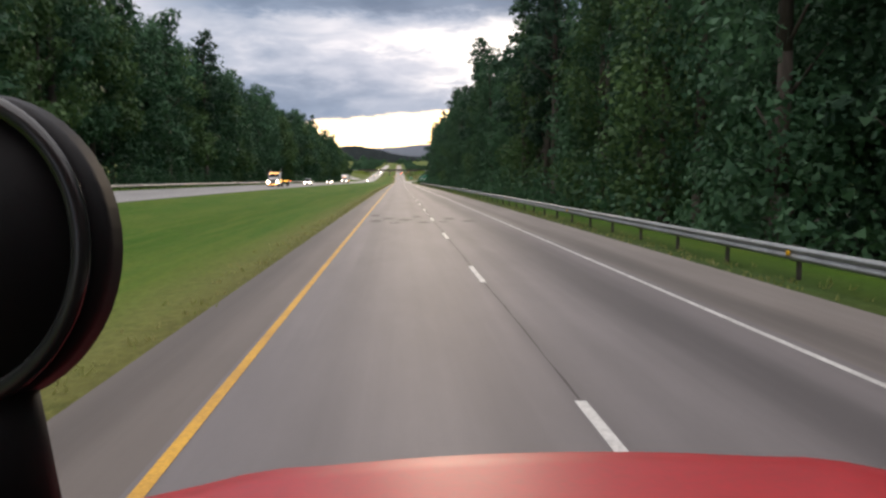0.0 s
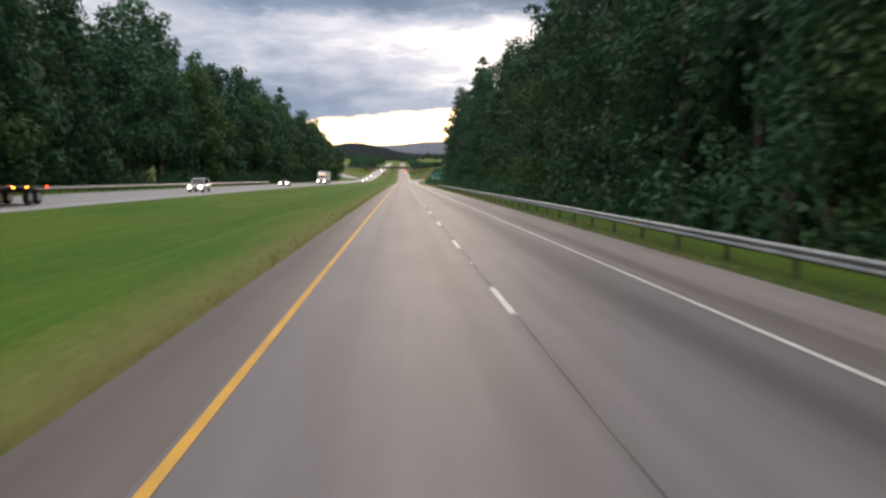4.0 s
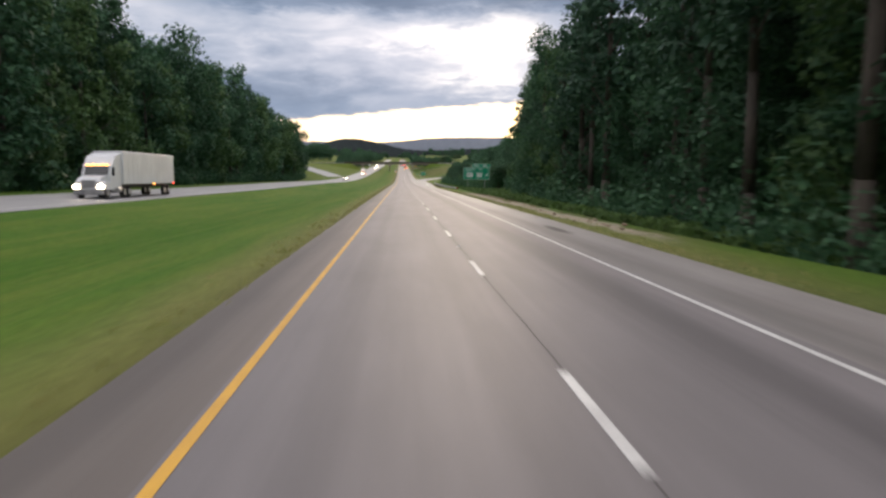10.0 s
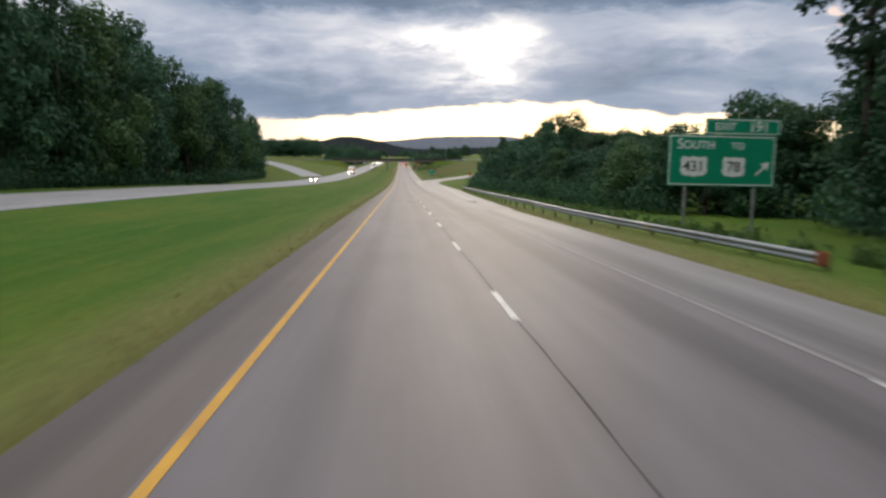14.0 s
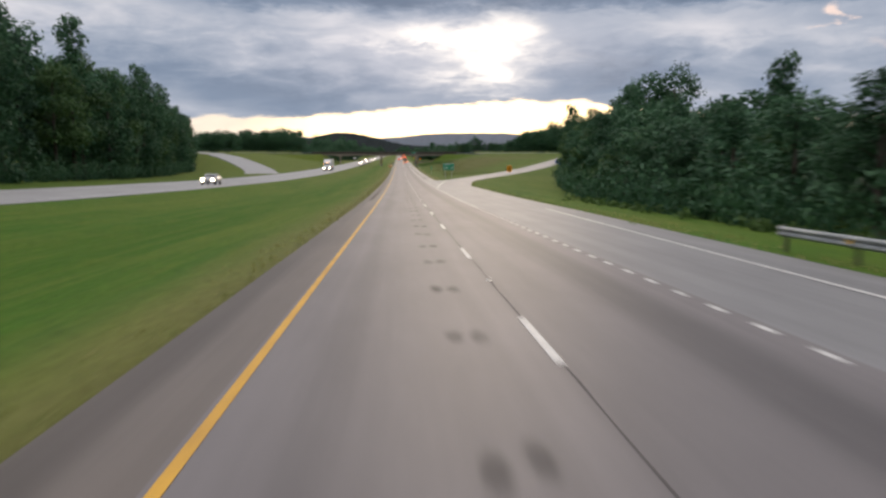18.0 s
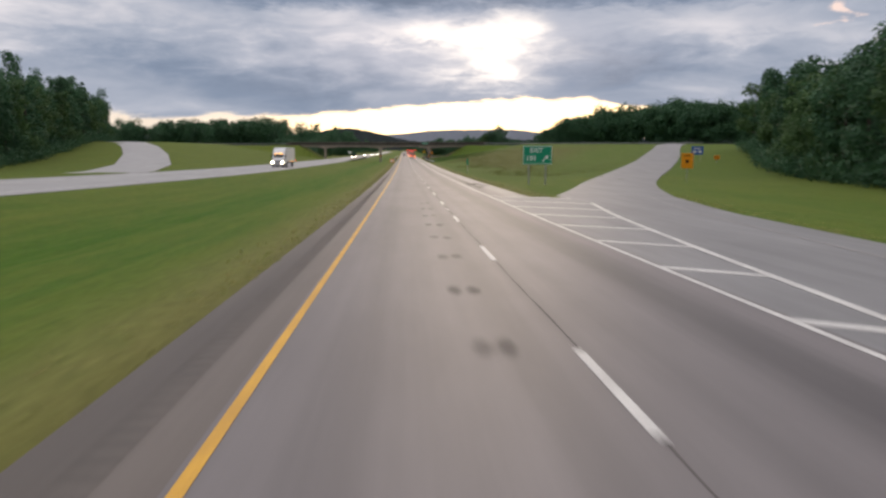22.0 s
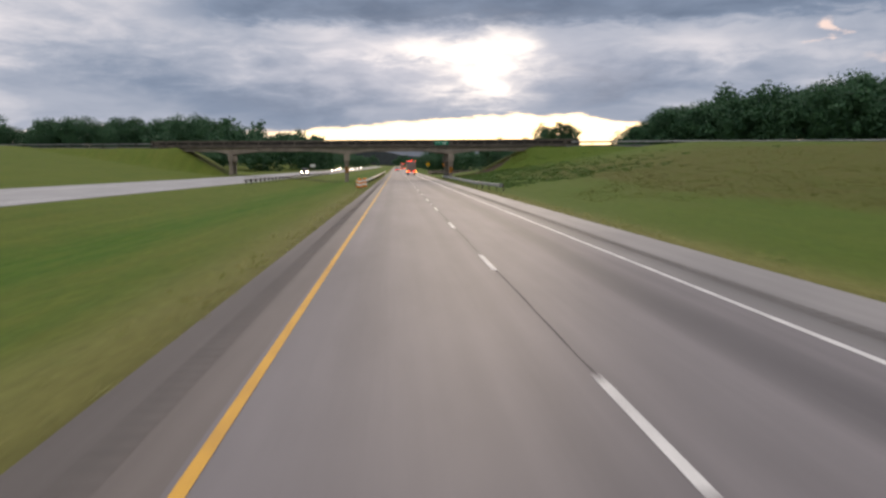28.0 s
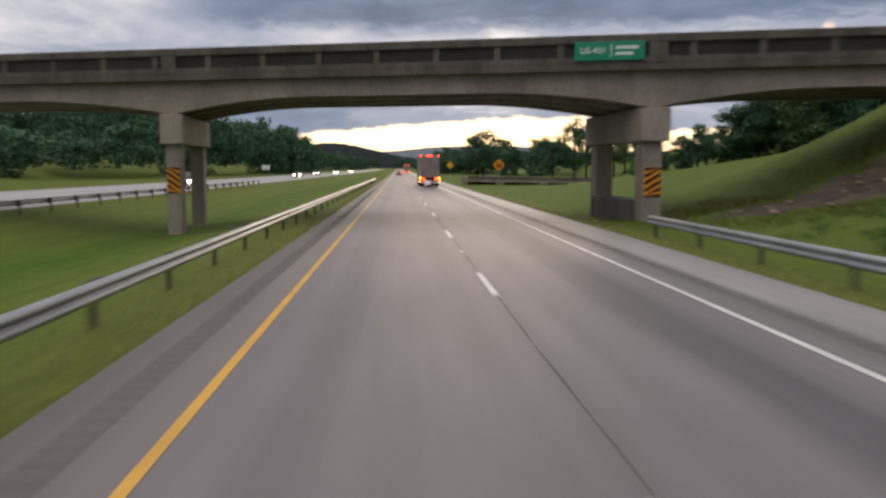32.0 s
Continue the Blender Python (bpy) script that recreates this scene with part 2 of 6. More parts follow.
def foliage(name, light, dark, island=0.45, through=0.25):
    m = bpy.data.materials.new(name)
    m.use_nodes = True
    n = Nodes(m.node_tree)
    geo = n.node("ShaderNodeNewGeometry")
    r = geo.outputs["Random Per Island"]
    o = n.node("ShaderNodeObjectInfo").outputs["Random"]
    broad = n.ramp(n.noise(geo.outputs["Position"], 0.22, 4.0, 0.6), [(0.35, 0.0), (0.65, 1.0)])
    f = n.math("ADD", n.math("MULTIPLY", r, 0.55), n.math("MULTIPLY", broad, 0.45))
    col = n.mix(f, dark, light)
    g = n.math("ADD", 1 - island * 0.5, n.math("MULTIPLY", o, island))
    col = n.mix(1.0, col, n.comb(g, n.math("ADD", 0.1, n.math("MULTIPLY", g, 0.9)), g), "MULTIPLY")
    b = n.node("ShaderNodeBsdfPrincipled")
    n.put(b.inputs["Base Color"], col)
    b.inputs["Roughness"].default_value = 0.62
    b.inputs["Specular IOR Level"].default_value = 0.2
    tr = n.node("ShaderNodeBsdfTranslucent")
    n.put(tr.inputs[0], col)
    mx = n.node("ShaderNodeMixShader")
    mx.inputs[0].default_value = through
    n.t.links.new(b.outputs[0], mx.inputs[1])
    n.t.links.new(tr.outputs[0], mx.inputs[2])
    out = n.node("ShaderNodeOutputMaterial")
    n.put(out.inputs[0], mx.outputs[0])
    return m


def grass_ground(name):
    """Mown verge grass: fresh green with dry straw patches and bare earth specks."""
    m = bpy.data.materials.new(name)
    m.use_nodes = True
    n = Nodes(m.node_tree)
    pos = n.node("ShaderNodeNewGeometry").outputs["Position"]
    x, y, z = n.sep(pos)
    broad = n.noise(n.vec("MULTIPLY", pos, (0.22, 0.03, 0.0)), 1.0, 5.0, 0.62)
    mid = n.noise(n.vec("MULTIPLY", pos, (0.9, 0.25, 0.0)), 1.0, 5.0, 0.65)
    fine = n.noise(n.vec("MULTIPLY", pos, (1.0, 0.6, 1.0)), 6.0, 4.0, 0.75)
    col = n.mix(n.ramp(broad, [(0.35, 0.0), (0.62, 1.0)]), (0.038, 0.114, 0.011), (0.080, 0.134, 0.019))
    # the grass is drier further on
    later = n.math("MULTIPLY", n.smooth(y, 520.0, 900.0), n.math("ADD", 0.25, n.math("MULTIPLY", mid, 0.8)))
    col = n.mix(later, col, (0.102, 0.114, 0.023))
    # lush wet band along the bottom of the median, paler windrows of cut grass beside it
    sway = n.math("MULTIPLY", n.math("SUBTRACT", broad, 0.5), 7.0)
    d = n.math("DIVIDE", n.math("ADD", n.math("ADD", x, 9.6), sway), 2.9)
    wet = n.math("EXPONENT", n.math("MULTIPLY", n.math("MULTIPLY", d, d), -1.0))
    col = n.mix(n.math("MULTIPLY", wet, 0.74), col, (0.036, 0.102, 0.007))
    rows = n.noise(n.vec("MULTIPLY", pos, (1.3, 0.035, 0.0)), 1.0, 4.0, 0.6)
    col = n.mix(n.math("MULTIPLY", n.ramp(rows, [(0.46, 0.0), (0.68, 1.0)]), 0.40), col, (0.124, 0.156, 0.028))
    col = n.mix(n.math("MULTIPLY", n.ramp(mid, [(0.50, 0.0), (0.74, 1.0)]), 0.30), col, (0.142, 0.148, 0.028))
    # dry edge along the shoulders
    e = n.math("ADD", n.math("ABSOLUTE", n.math("SUBTRACT", x, 4.1)), n.math("MULTIPLY", n.math("SUBTRACT", mid, 0.5), 2.2))
    dry = n.math("SUBTRACT", 1.0, n.smooth(e, 5.4, 8.6))
    lush = n.math("MULTIPLY", n.smooth(y, 930.0, 985.0), 0.52)
    # shade under the right rail is put into the verge colour here
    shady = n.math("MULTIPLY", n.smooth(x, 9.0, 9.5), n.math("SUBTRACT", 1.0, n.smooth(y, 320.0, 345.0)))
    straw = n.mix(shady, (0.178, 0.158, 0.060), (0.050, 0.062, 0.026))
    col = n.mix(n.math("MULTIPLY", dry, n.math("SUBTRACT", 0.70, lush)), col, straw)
    # tall dry growth on the upper slope by the ramp, fresh green below it
    slope = n.math("MULTIPLY", n.smooth(y, 770.0, 800.0), n.smooth(x, 9.8, 11.5))
    col = n.mix(n.math("MULTIPLY", slope, 0.60), col, (0.062, 0.106, 0.016))
    upper = n.math("MULTIPLY", slope, n.smooth(n.math("ADD", x, n.math("MULTIPLY", n.math("SUBTRACT", broad, 0.5), 16.0)), 15.0, 22.0))
    upper = n.math("MULTIPLY", upper, n.math("SUBTRACT", 1.0, n.smooth(y, 960.0, 1010.0)))
    past = n.math("SUBTRACT", x, n.math("MULTIPLY", n.math("SUBTRACT", y, 790.0), 0.363))
    upper = n.math("MULTIPLY", upper, n.math("SUBTRACT", 1.0, n.smooth(past, -4.0, 14.0)))
    col = n.mix(n.math("MULTIPLY", upper, n.ramp(mid, [(0.3, 0.4), (0.65, 0.88)])), col, (0.092, 0.084, 0.024))
    # tufts and thin spots
    tuft = n.noise(n.vec("MULTIPLY", pos, (1.0, 0.8, 0.0)), 1.7, 4.0, 0.7)
    col = n.mix(n.math("MULTIPLY", n.ramp(tuft, [(0.54, 0.0), (0.72, 1.0)]), 0.34), col, (0.026, 0.075, 0.012))
    # washed-out stony strip at the edge of the verge, with brown earth behind it
    wob = n.math("MULTIPLY", n.math("SUBTRACT", mid, 0.5), 2.4)
    run = n.math("MULTIPLY", n.smooth(y, 340.0, 352.0), n.math("SUBTRACT", 1.0, n.smooth(y, 428.0, 440.0)))
    d = n.math("ABSOLUTE", n.math("SUBTRACT", n.math("ADD", x, wob), 11.3))
    pale = n.math("MULTIPLY", n.math("SUBTRACT", 1.0, n.smooth(d, 0.35, 0.75)), n.math("MULTIPLY", run, n.ramp(tuft, [(0.36, 0.1), (0.5, 1.0)])))
    d = n.math("ABSOLUTE", n.math("SUBTRACT", n.math("ADD", x, wob), 13.4))
    soil = n.math("MULTIPLY", n.math("SUBTRACT", 1.0, n.smooth(d, 0.8, 2.4)), n.math("MULTIPLY", run, n.ramp(broad, [(0.40, 0.0), (0.55, 0.9)])))
    col = n.mix(soil, col, n.mix(fine, (0.085, 0.055, 0.036), (0.17, 0.115, 0.075)))
    col = n.mix(pale, col, n.mix(fine, (0.24, 0.19, 0.14), (0.42, 0.36, 0.29)))
    # eroded face of the bank by the overpass
    face = n.noise(pos, 0.8, 4.0, 0.6)
    ex = n.math("DIVIDE", n.math("SUBTRACT", x, 18.8), 5.8)
    ey = n.math("DIVIDE", n.math("SUBTRACT", y, n.math("ADD", 1031.8, n.math("MULTIPLY", n.math("SUBTRACT", x, 18.8), -0.1))), 2.4)
    rad = n.math("ADD", n.math("SQRT", n.math("ADD", n.math("MULTIPLY", ex, ex), n.math("MULTIPLY", ey, ey))), n.math("MULTIPLY", n.math("SUBTRACT", face, 0.5), 1.3))
    rad = n.math("ADD", rad, n.math("MULTIPLY", n.math("SUBTRACT", fine, 0.5), 0.5))
    bank = n.math("SUBTRACT", 1.0, n.smooth(rad, 0.75, 1.0))
    col = n.mix(bank, col, n.mix(n.ramp(n.noise(pos, 1.6, 5.0, 0.7), [(0.35, 0.0), (0.65, 1.0)]), (0.048, 0.038, 0.030), (0.125, 0.096, 0.073)))
    col = n.mix(1.0, col, n.ramp(fine, [(0.28, 0.7), (0.72, 1.28)]), "MULTIPLY")
    b = n.node("ShaderNodeBsdfPrincipled")
    n.put(b.inputs["Base Color"], col)
    b.inputs["Roughness"].default_value = 0.9
    b.inputs["Specular IOR Level"].default_value = 0.08
    bp = n.node("ShaderNodeBump")
    bp.inputs["Strength"].default_value = 0.6
    bp.inputs["Distance"].default_value = 0.10
    n.put(bp.inputs["Height"], fine)
    n.put(b.inputs["Normal"], bp.outputs[0])
    o = n.node("ShaderNodeOutputMaterial")
    n.put(o.inputs[0], b.outputs[0])
    return m


M_ROAD = asphalt("worn_asphalt", (0.141, 0.128, 0.1275), (0.169, 0.153, 0.152), [(1.0, 0.50, 0.14), (2.95, 0.45, 0.12), (3.66, 0.24, 0.13), (4.4, 0.4, 0.06), (5.95, 0.95, 0.40)])
M_OPP = asphalt("pale_asphalt", (0.27, 0.265, 0.26), (0.31, 0.305, 0.30), [])
M_RAMP = asphalt("ramp_asphalt", (0.168, 0.166, 0.166), (0.215, 0.212, 0.212), [])
M_SHOULDER = asphalt("dark_shoulder_asphalt", (0.142, 0.124, 0.110), (0.172, 0.152, 0.137), [(-1.15, 0.75, 0.34)], ((0.112, 0.093, 0.079), (0.146, 0.124, 0.108), 900.0, 980.0))
M_SHOULDER_R = asphalt("grey_shoulder_asphalt", (0.20, 0.188, 0.178), (0.255, 0.242, 0.230), [(7.75, 0.85, 0.42)], ((0.185, 0.162, 0.147), (0.245, 0.218, 0.198), 290.0, 400.0))
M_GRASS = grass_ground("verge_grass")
M_WHITE = material("white_road_paint", (0.62, 0.61, 0.58), 0.6, second=(0.46, 0.45, 0.43), scale=1.3, fine=25, bump=0.1, space="World", grain=0.2)
M_WORN = material("worn_white_paint", (0.30, 0.29, 0.28), 0.65, second=(0.21, 0.20, 0.195), scale=1.6, fine=18, bump=0.1, space="World", grain=0.3)
M_YELLOW = material("yellow_road_paint", (0.66, 0.36, 0.045), 0.6, second=(0.50, 0.27, 0.05), scale=0.8, fine=20, bump=0.1, space="World", grain=0.2)
M_SEAL = material("dark_crack_seal", (0.126, 0.115, 0.111), 0.8, spec=0.12, scale=0.5, fine=12, bump=0.1, space="World")


def soft_stain(name, colour, strength):
    """A dark smear that thins out towards its rim; its mesh spans -1 to 1."""
    m = bpy.data.materials.new(name)
    m.use_nodes = True
    n = Nodes(m.node_tree)
    x, y, z = n.sep(n.node("ShaderNodeTexCoord").outputs["Object"])
    r = n.math("SQRT", n.math("ADD", n.math("MULTIPLY", x, x), n.math("MULTIPLY", y, y)))
    pos = n.node("ShaderNodeNewGeometry").outputs["Position"]
    r = n.math("ADD", r, n.math("MULTIPLY", n.math("SUBTRACT", n.noise(n.vec("MULTIPLY", pos, (1.0, 0.4, 0.0)), 5.0, 4.0, 0.65), 0.5), 0.9))
    f = n.math("MULTIPLY", n.math("SUBTRACT", 1.0, n.smooth(r, 0.25, 0.95)), strength)
    o = n.node("ShaderNodeObjectInfo").outputs["Random"]
    f = n.math("MULTIPLY", f, n.math("ADD", 0.6, n.math("MULTIPLY", o, 0.4)))
    b = n.node("ShaderNodeBsdfPrincipled")
    b.inputs["Base Color"].default_value = (*colour, 1)
    b.inputs["Roughness"].default_value = 0.65
    b.inputs["Specular IOR Level"].default_value = 0.25
    mx = n.node("ShaderNodeMixShader")
    n.put(mx.inputs[0], f)
    n.t.links.new(n.node("ShaderNodeBsdfTransparent").outputs[0], mx.inputs[1])
    n.t.links.new(b.outputs[0], mx.inputs[2])
    n.put(n.node("ShaderNodeOutputMaterial").inputs[0], mx.outputs[0])
    return m


M_STEEL = material("galvanised_steel", (0.37, 0.39, 0.39), 0.46, 0.7, second=(0.27, 0.285, 0.285), scale=0.7, fine=14, bump=0.05, space="World")
M_POST = material("weathered_timber_post", (0.095, 0.082, 0.066), 0.85, second=(0.065, 0.055, 0.046), scale=3, fine=25, space="World")
M_STAIN = soft_stain("tyre_dark_stain", (0.055, 0.050, 0.050), 0.42)
M_SCUFF = soft_stain("dark_scuff", (0.035, 0.033, 0.032), 0.8)
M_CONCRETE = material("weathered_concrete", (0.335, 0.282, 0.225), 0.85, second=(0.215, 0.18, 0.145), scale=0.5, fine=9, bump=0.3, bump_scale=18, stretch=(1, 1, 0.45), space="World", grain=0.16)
# stains plus the shade of the deck's underside, put into one dark tone
M_CONCRETE_D = material("stained_shaded_concrete", (0.135, 0.115, 0.094), 0.88, second=(0.072, 0.061, 0.051), scale=0.7, fine=8, bump=0.3, bump_scale=16, stretch=(1, 1, 0.4), space="World", grain=0.2)
# dark tone paints the shade in parapet openings and below the low deck
M_PANEL = material("shade_dark_concrete", (0.05, 0.044, 0.038), 0.9, second=(0.03, 0.027, 0.024), scale=0.8, fine=8, space="World", grain=0.2)
M_BARK = material("tree_bark", (0.085, 0.070, 0.055), 0.9, second=(0.05, 0.042, 0.035), scale=2, fine=12, bump=0.6, stretch=(1, 1, 0.3))
M_LEAF = foliage("broad_leaves", (0.066, 0.150, 0.068), (0.022, 0.068, 0.038))
M_LEAF2 = foliage("yellowish_leaves", (0.095, 0.170, 0.055), (0.032, 0.080, 0.032))
M_PINE = foliage("pine_needles", (0.044, 0.100, 0.052), (0.016, 0.048, 0.030))
M_WEED = foliage("verge_weeds", (0.100, 0.170, 0.048), (0.052, 0.105, 0.028), through=0.45)
M_BANK = foliage("bank_weeds", (0.105, 0.190, 0.044), (0.066, 0.130, 0.027), through=0.5)
M_DIRT = material("pale_bare_earth", (0.36, 0.29, 0.21), 0.9, second=(0.22, 0.15, 0.10), scale=0.6, fine=6, bump=0.6, bump_scale=8, space="World", grain=0.25)
M_GREEN = material("green_sign_sheeting", (0.0, 0.26, 0.14), 0.4, second=(0.0, 0.235, 0.128), scale=1.0, bump=0.0)
M_SIGNW = material("white_sign_sheeting", (0.78, 0.80, 0.76), 0.4, second=(0.70, 0.72, 0.70), bump=0.0)
M_SIGNBACK = material("bare_aluminium", (0.42, 0.42, 0.42), 0.45, 0.6, bump=0.0)
M_ORANGE = material("orange_sign_sheeting", (0.85, 0.27, 0.015), 0.4, second=(0.75, 0.23, 0.015), bump=0.0)
M_RUST = material("faded_red_sheeting", (0.34, 0.10, 0.045), 0.55, second=(0.25, 0.085, 0.045), bump=0.0)
M_HAZARD = material("hazard_orange_sheeting", (0.80, 0.30, 0.015), 0.4, second=(0.70, 0.25, 0.015), bump=0.0)
M_AMBER = material("yellow_sign_sheeting", (0.85, 0.48, 0.02), 0.4, second=(0.76, 0.42, 0.02), bump=0.0)
M_BLUE = material("blue_sign_sheeting", (0.02, 0.09, 0.36), 0.4, second=(0.02, 0.08, 0.30), bump=0.0)
M_BLACK = material("black_plastic", (0.008, 0.008, 0.009), 0.6, second=(0.011, 0.011, 0.012), bump=0.05, spec=0.2)
M_GLOSSBLACK = material("glossy_black_plastic", (0.02, 0.022, 0.022), 0.22, second=(0.03, 0.032, 0.032), bump=0.02, spec=0.6)
M_RUBBER = material("tyre_rubber", (0.02, 0.02, 0.02), 0.8, bump=0.1)
M_TRUCKW = material("white_truck_paint", (0.72, 0.73, 0.74), 0.35, second=(0.62, 0.63, 0.64), scale=0.6, bump=0.0, spec=0.5)
M_CARRED = material("red_car_paint", (0.40, 0.026, 0.032), 0.42, second=(0.34, 0.022, 0.028), scale=1.0, bump=0.0, spec=0.5)
M_CARW = material("silver_car_paint", (0.45, 0.46, 0.47), 0.3, 0.3, bump=0.0, spec=0.5)
M_CARD = material("dark_car_paint", (0.03, 0.032, 0.04), 0.3, bump=0.0, spec=0.5)
M_GLASS = material("dark_window_glass", (0.015, 0.018, 0.02), 0.1, bump=0.0, spec=0.6)
M_TRAILER = material("dull_trailer_metal", (0.36, 0.29, 0.25), 0.4, 0.4, second=(0.24, 0.19, 0.165), scale=1.0, bump=0.05)
M_DARKSTEEL = material("dark_chassis_steel", (0.04, 0.04, 0.04), 0.6, 0.3, bump=0.1)
M_HEAD = glow("lit_headlamp", (1.0, 0.88, 0.66), 26.0)
M_TAIL = glow("lit_tail_lamp", (1.0, 0.05, 0.015), 7.0)
M_MARK = glow("lit_amber_marker", (1.0, 0.42, 0.06), 7.0)
M_HILL = material("far_wooded_hill", (0.036, 0.045, 0.045), 0.95, second=(0.026, 0.034, 0.035), scale=0.004, fine=0.05, bump=0.0, space="World", grain=0.25)
# air haze is put into the ridge's pale blue colour
M_HILL2 = material("haze_tinted_far_ridge", (0.24, 0.26, 0.30), 0.95, second=(0.21, 0.23, 0.27), scale=0.002, fine=0.03, bump=0.0, space="World", grain=0.1)
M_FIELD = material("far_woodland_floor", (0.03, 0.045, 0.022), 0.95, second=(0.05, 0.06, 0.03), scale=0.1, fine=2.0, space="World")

# ---- helpers for building ----


def mesh_of(name, verts, faces, mats, smooth=False, index=None):
    me = bpy.data.meshes.new(name)
    me.from_pydata(verts, [], faces)
    for m in (mats if isinstance(mats, (list, tuple)) else [mats]):
        me.materials.append(m)
    if index is not None:
        me.polygons.foreach_set("material_index", index)
    if smooth:
        me.polygons.foreach_set("use_smooth", [True] * len(me.polygons))
    me.update()
    return me


def from_bm(name, bm, mat, smooth=False):
    me = bpy.data.meshes.new(name)
    bmesh.ops.recalc_face_normals(bm, faces=bm.faces)
    bm.to_mesh(me)
    bm.free()
    me.materials.append(mat)
    if smooth:
        me.polygons.foreach_set("use_smooth", [True] * len(me.polygons))
    return me


def child(name, me, parent, m=None, label=""):
    ob = new(name, me)
    ob.parent = parent
    if m is not None:
        ob.matrix_basis = m
    return tagged(ob, label) if label else ob


def part(name, bm, mat, parent, label="", smooth=False):
    return child(name, from_bm(name, bm, mat, smooth), parent, None, label)


def box(bm, x0, x1, y0, y1, z0, z1, bevel=0.0):
    """Adds a box, with its edges rounded if asked."""
    r = bmesh.ops.create_cube(bm, size=1.0)
    vs = r["verts"]
    for v in vs:
        v.co = Vector(((x0 + x1) / 2 + v.co.x * (x1 - x0), (y0 + y1) / 2 + v.co.y * (y1 - y0), (z0 + z1) / 2 + v.co.z * (z1 - z0)))
    if bevel:
        es = list({e for v in vs for e in v.link_edges})
        bmesh.ops.bevel(bm, geom=es, offset=bevel, segments=2, affect="EDGES", profile=0.5)
    return bm


def boxes(*spec, bevel=0.0):
    bm = bmesh.new()
    for s in spec:
        box(bm, *s, bevel=bevel)
    return bm


def tube(bm, a, b, r0, r1=None, n=10):
    """A tapered round bar from a to b."""
    a, b = Vector(a), Vector(b)
    d = b - a
    m = Matrix.Translation((a + b) / 2) @ d.to_track_quat("Z", "Y").to_matrix().to_4x4()
    bmesh.ops.create_cone(bm, cap_ends=True, segments=n, radius1=r0, radius2=r0 if r1 is None else r1, depth=d.length, matrix=m)
    return bm


def prism(profile, x0, x1):
    """A closed (y, z) outline drawn out along x."""
    bm = bmesh.new()
    a = [bm.verts.new((x0, y, z)) for y, z in profile]
    b = [bm.verts.new((x1, y, z)) for y, z in profile]
    bm.faces.new(a)
    bm.faces.new(b[::-1])
    k = len(a)
    for i in range(k):
        bm.faces.new((a[i], a[(i + 1) % k], b[(i + 1) % k], b[i]))
    return bm


def thing(name, m, label, category, group="", kind=""):
    ob = new(name)
    ob.matrix_basis = m
    return tagged(ob, label, category, group, kind)


def lettering(name, text, size, mat, parent, m, label="", wide=1.0, bold=0.010):
    """Flat raised lettering in the built-in font, as a mesh."""
    cu = bpy.data.curves.new(name, "FONT")
    cu.body, cu.size, cu.extrude, cu.align_x, cu.align_y = text, size, 0.004, "CENTER", "CENTER"
    cu.offset = size * bold
    tmp = bpy.data.objects.new("tmp", cu)
    scene.collection.objects.link(tmp)
    bpy.context.view_layer.update()
    me = bpy.data.meshes.new_from_object(tmp.evaluated_get(bpy.context.evaluated_depsgraph_get()))
    bpy.data.objects.remove(tmp)
    me.materials.clear()
    me.materials.append(mat)
    for v in me.vertices:
        v.co.x *= wide
    return child(name, me, parent, m, label)


# ---- plan of the land ----
L_EDGE, R_EDGE = -1.4, 9.6             # paved edges of the carriageway
OPP_N, OPP_F = -20.0, -31.0            # paved edges of the opposite carriageway
RAMP_Y = (470, 500, 545, 580, 620, 660, 700, 730, 745, 758, 771, 790, 808, 840, 860, 903, 945, 1000)
RAMP_R = (9.6, 9.8, 11.0, 12.2, 13.2, 13.3, 13.5, 16.4, 19.0, 22.2, 26.0, 32.8, 39.8, 51.8, 59.2, 74.0, 89.0, 110.0)
RAMP_L = (9.4, 9.4, 9.4, 9.4, 9.4, 9.4, 9.4, 9.4, 11.2, 15.2, 18.9, 25.4, 32.0, 44.0, 51.2, 66.6, 81.0, 102.0)
RAMP_Z = (0, 0, 0, 0, 0, 0, 0, 0, 0, 0.08, 0.16, 0.45, 0.84, 1.8, 2.6, 4.2, 5.6, 6.6)
ON_Y = (700, 740, 780, 810, 840, 880, 920, 960, 1010)
ON_R = (-31.0, -31.0, -31.0, -34.0, -40.0, -52.0, -66.0, -82.0, -104.0)
ON_L = (-31.2, -35.0, -40.0, -43.5, -50.0, -62.0, -76.0, -92.0, -114.0)
ON_Z = (0.5, 0.5, 0.5, 0.6, 1.2, 3.0, 5.0, 6.6, 7.4)
DECK_Z = float(road_z(1040)) + 6.47    # top of the overpass deck


def over_y(x):
    """Centre line of the overpass road."""
    return 1043.0 - 0.26 * x


def sstep(v, lo, hi):
    t = np.clip((v - lo) / (hi - lo), 0, 1)
    return t * t * (3 - 2 * t)


def ramp_edge(y):
    return np.where(y < 745, np.interp(y, RAMP_Y, RAMP_R), R_EDGE)


def opp_z(x, y):
    lift = np.interp(y, (-300, 450, 560, 680, 800, 900, 1000, 5000), (0.3, 0.35, 0.75, 0.6, 0.3, 0.15, 0.0, 0.0))
    return lift + 0.035 * (OPP_N - x)


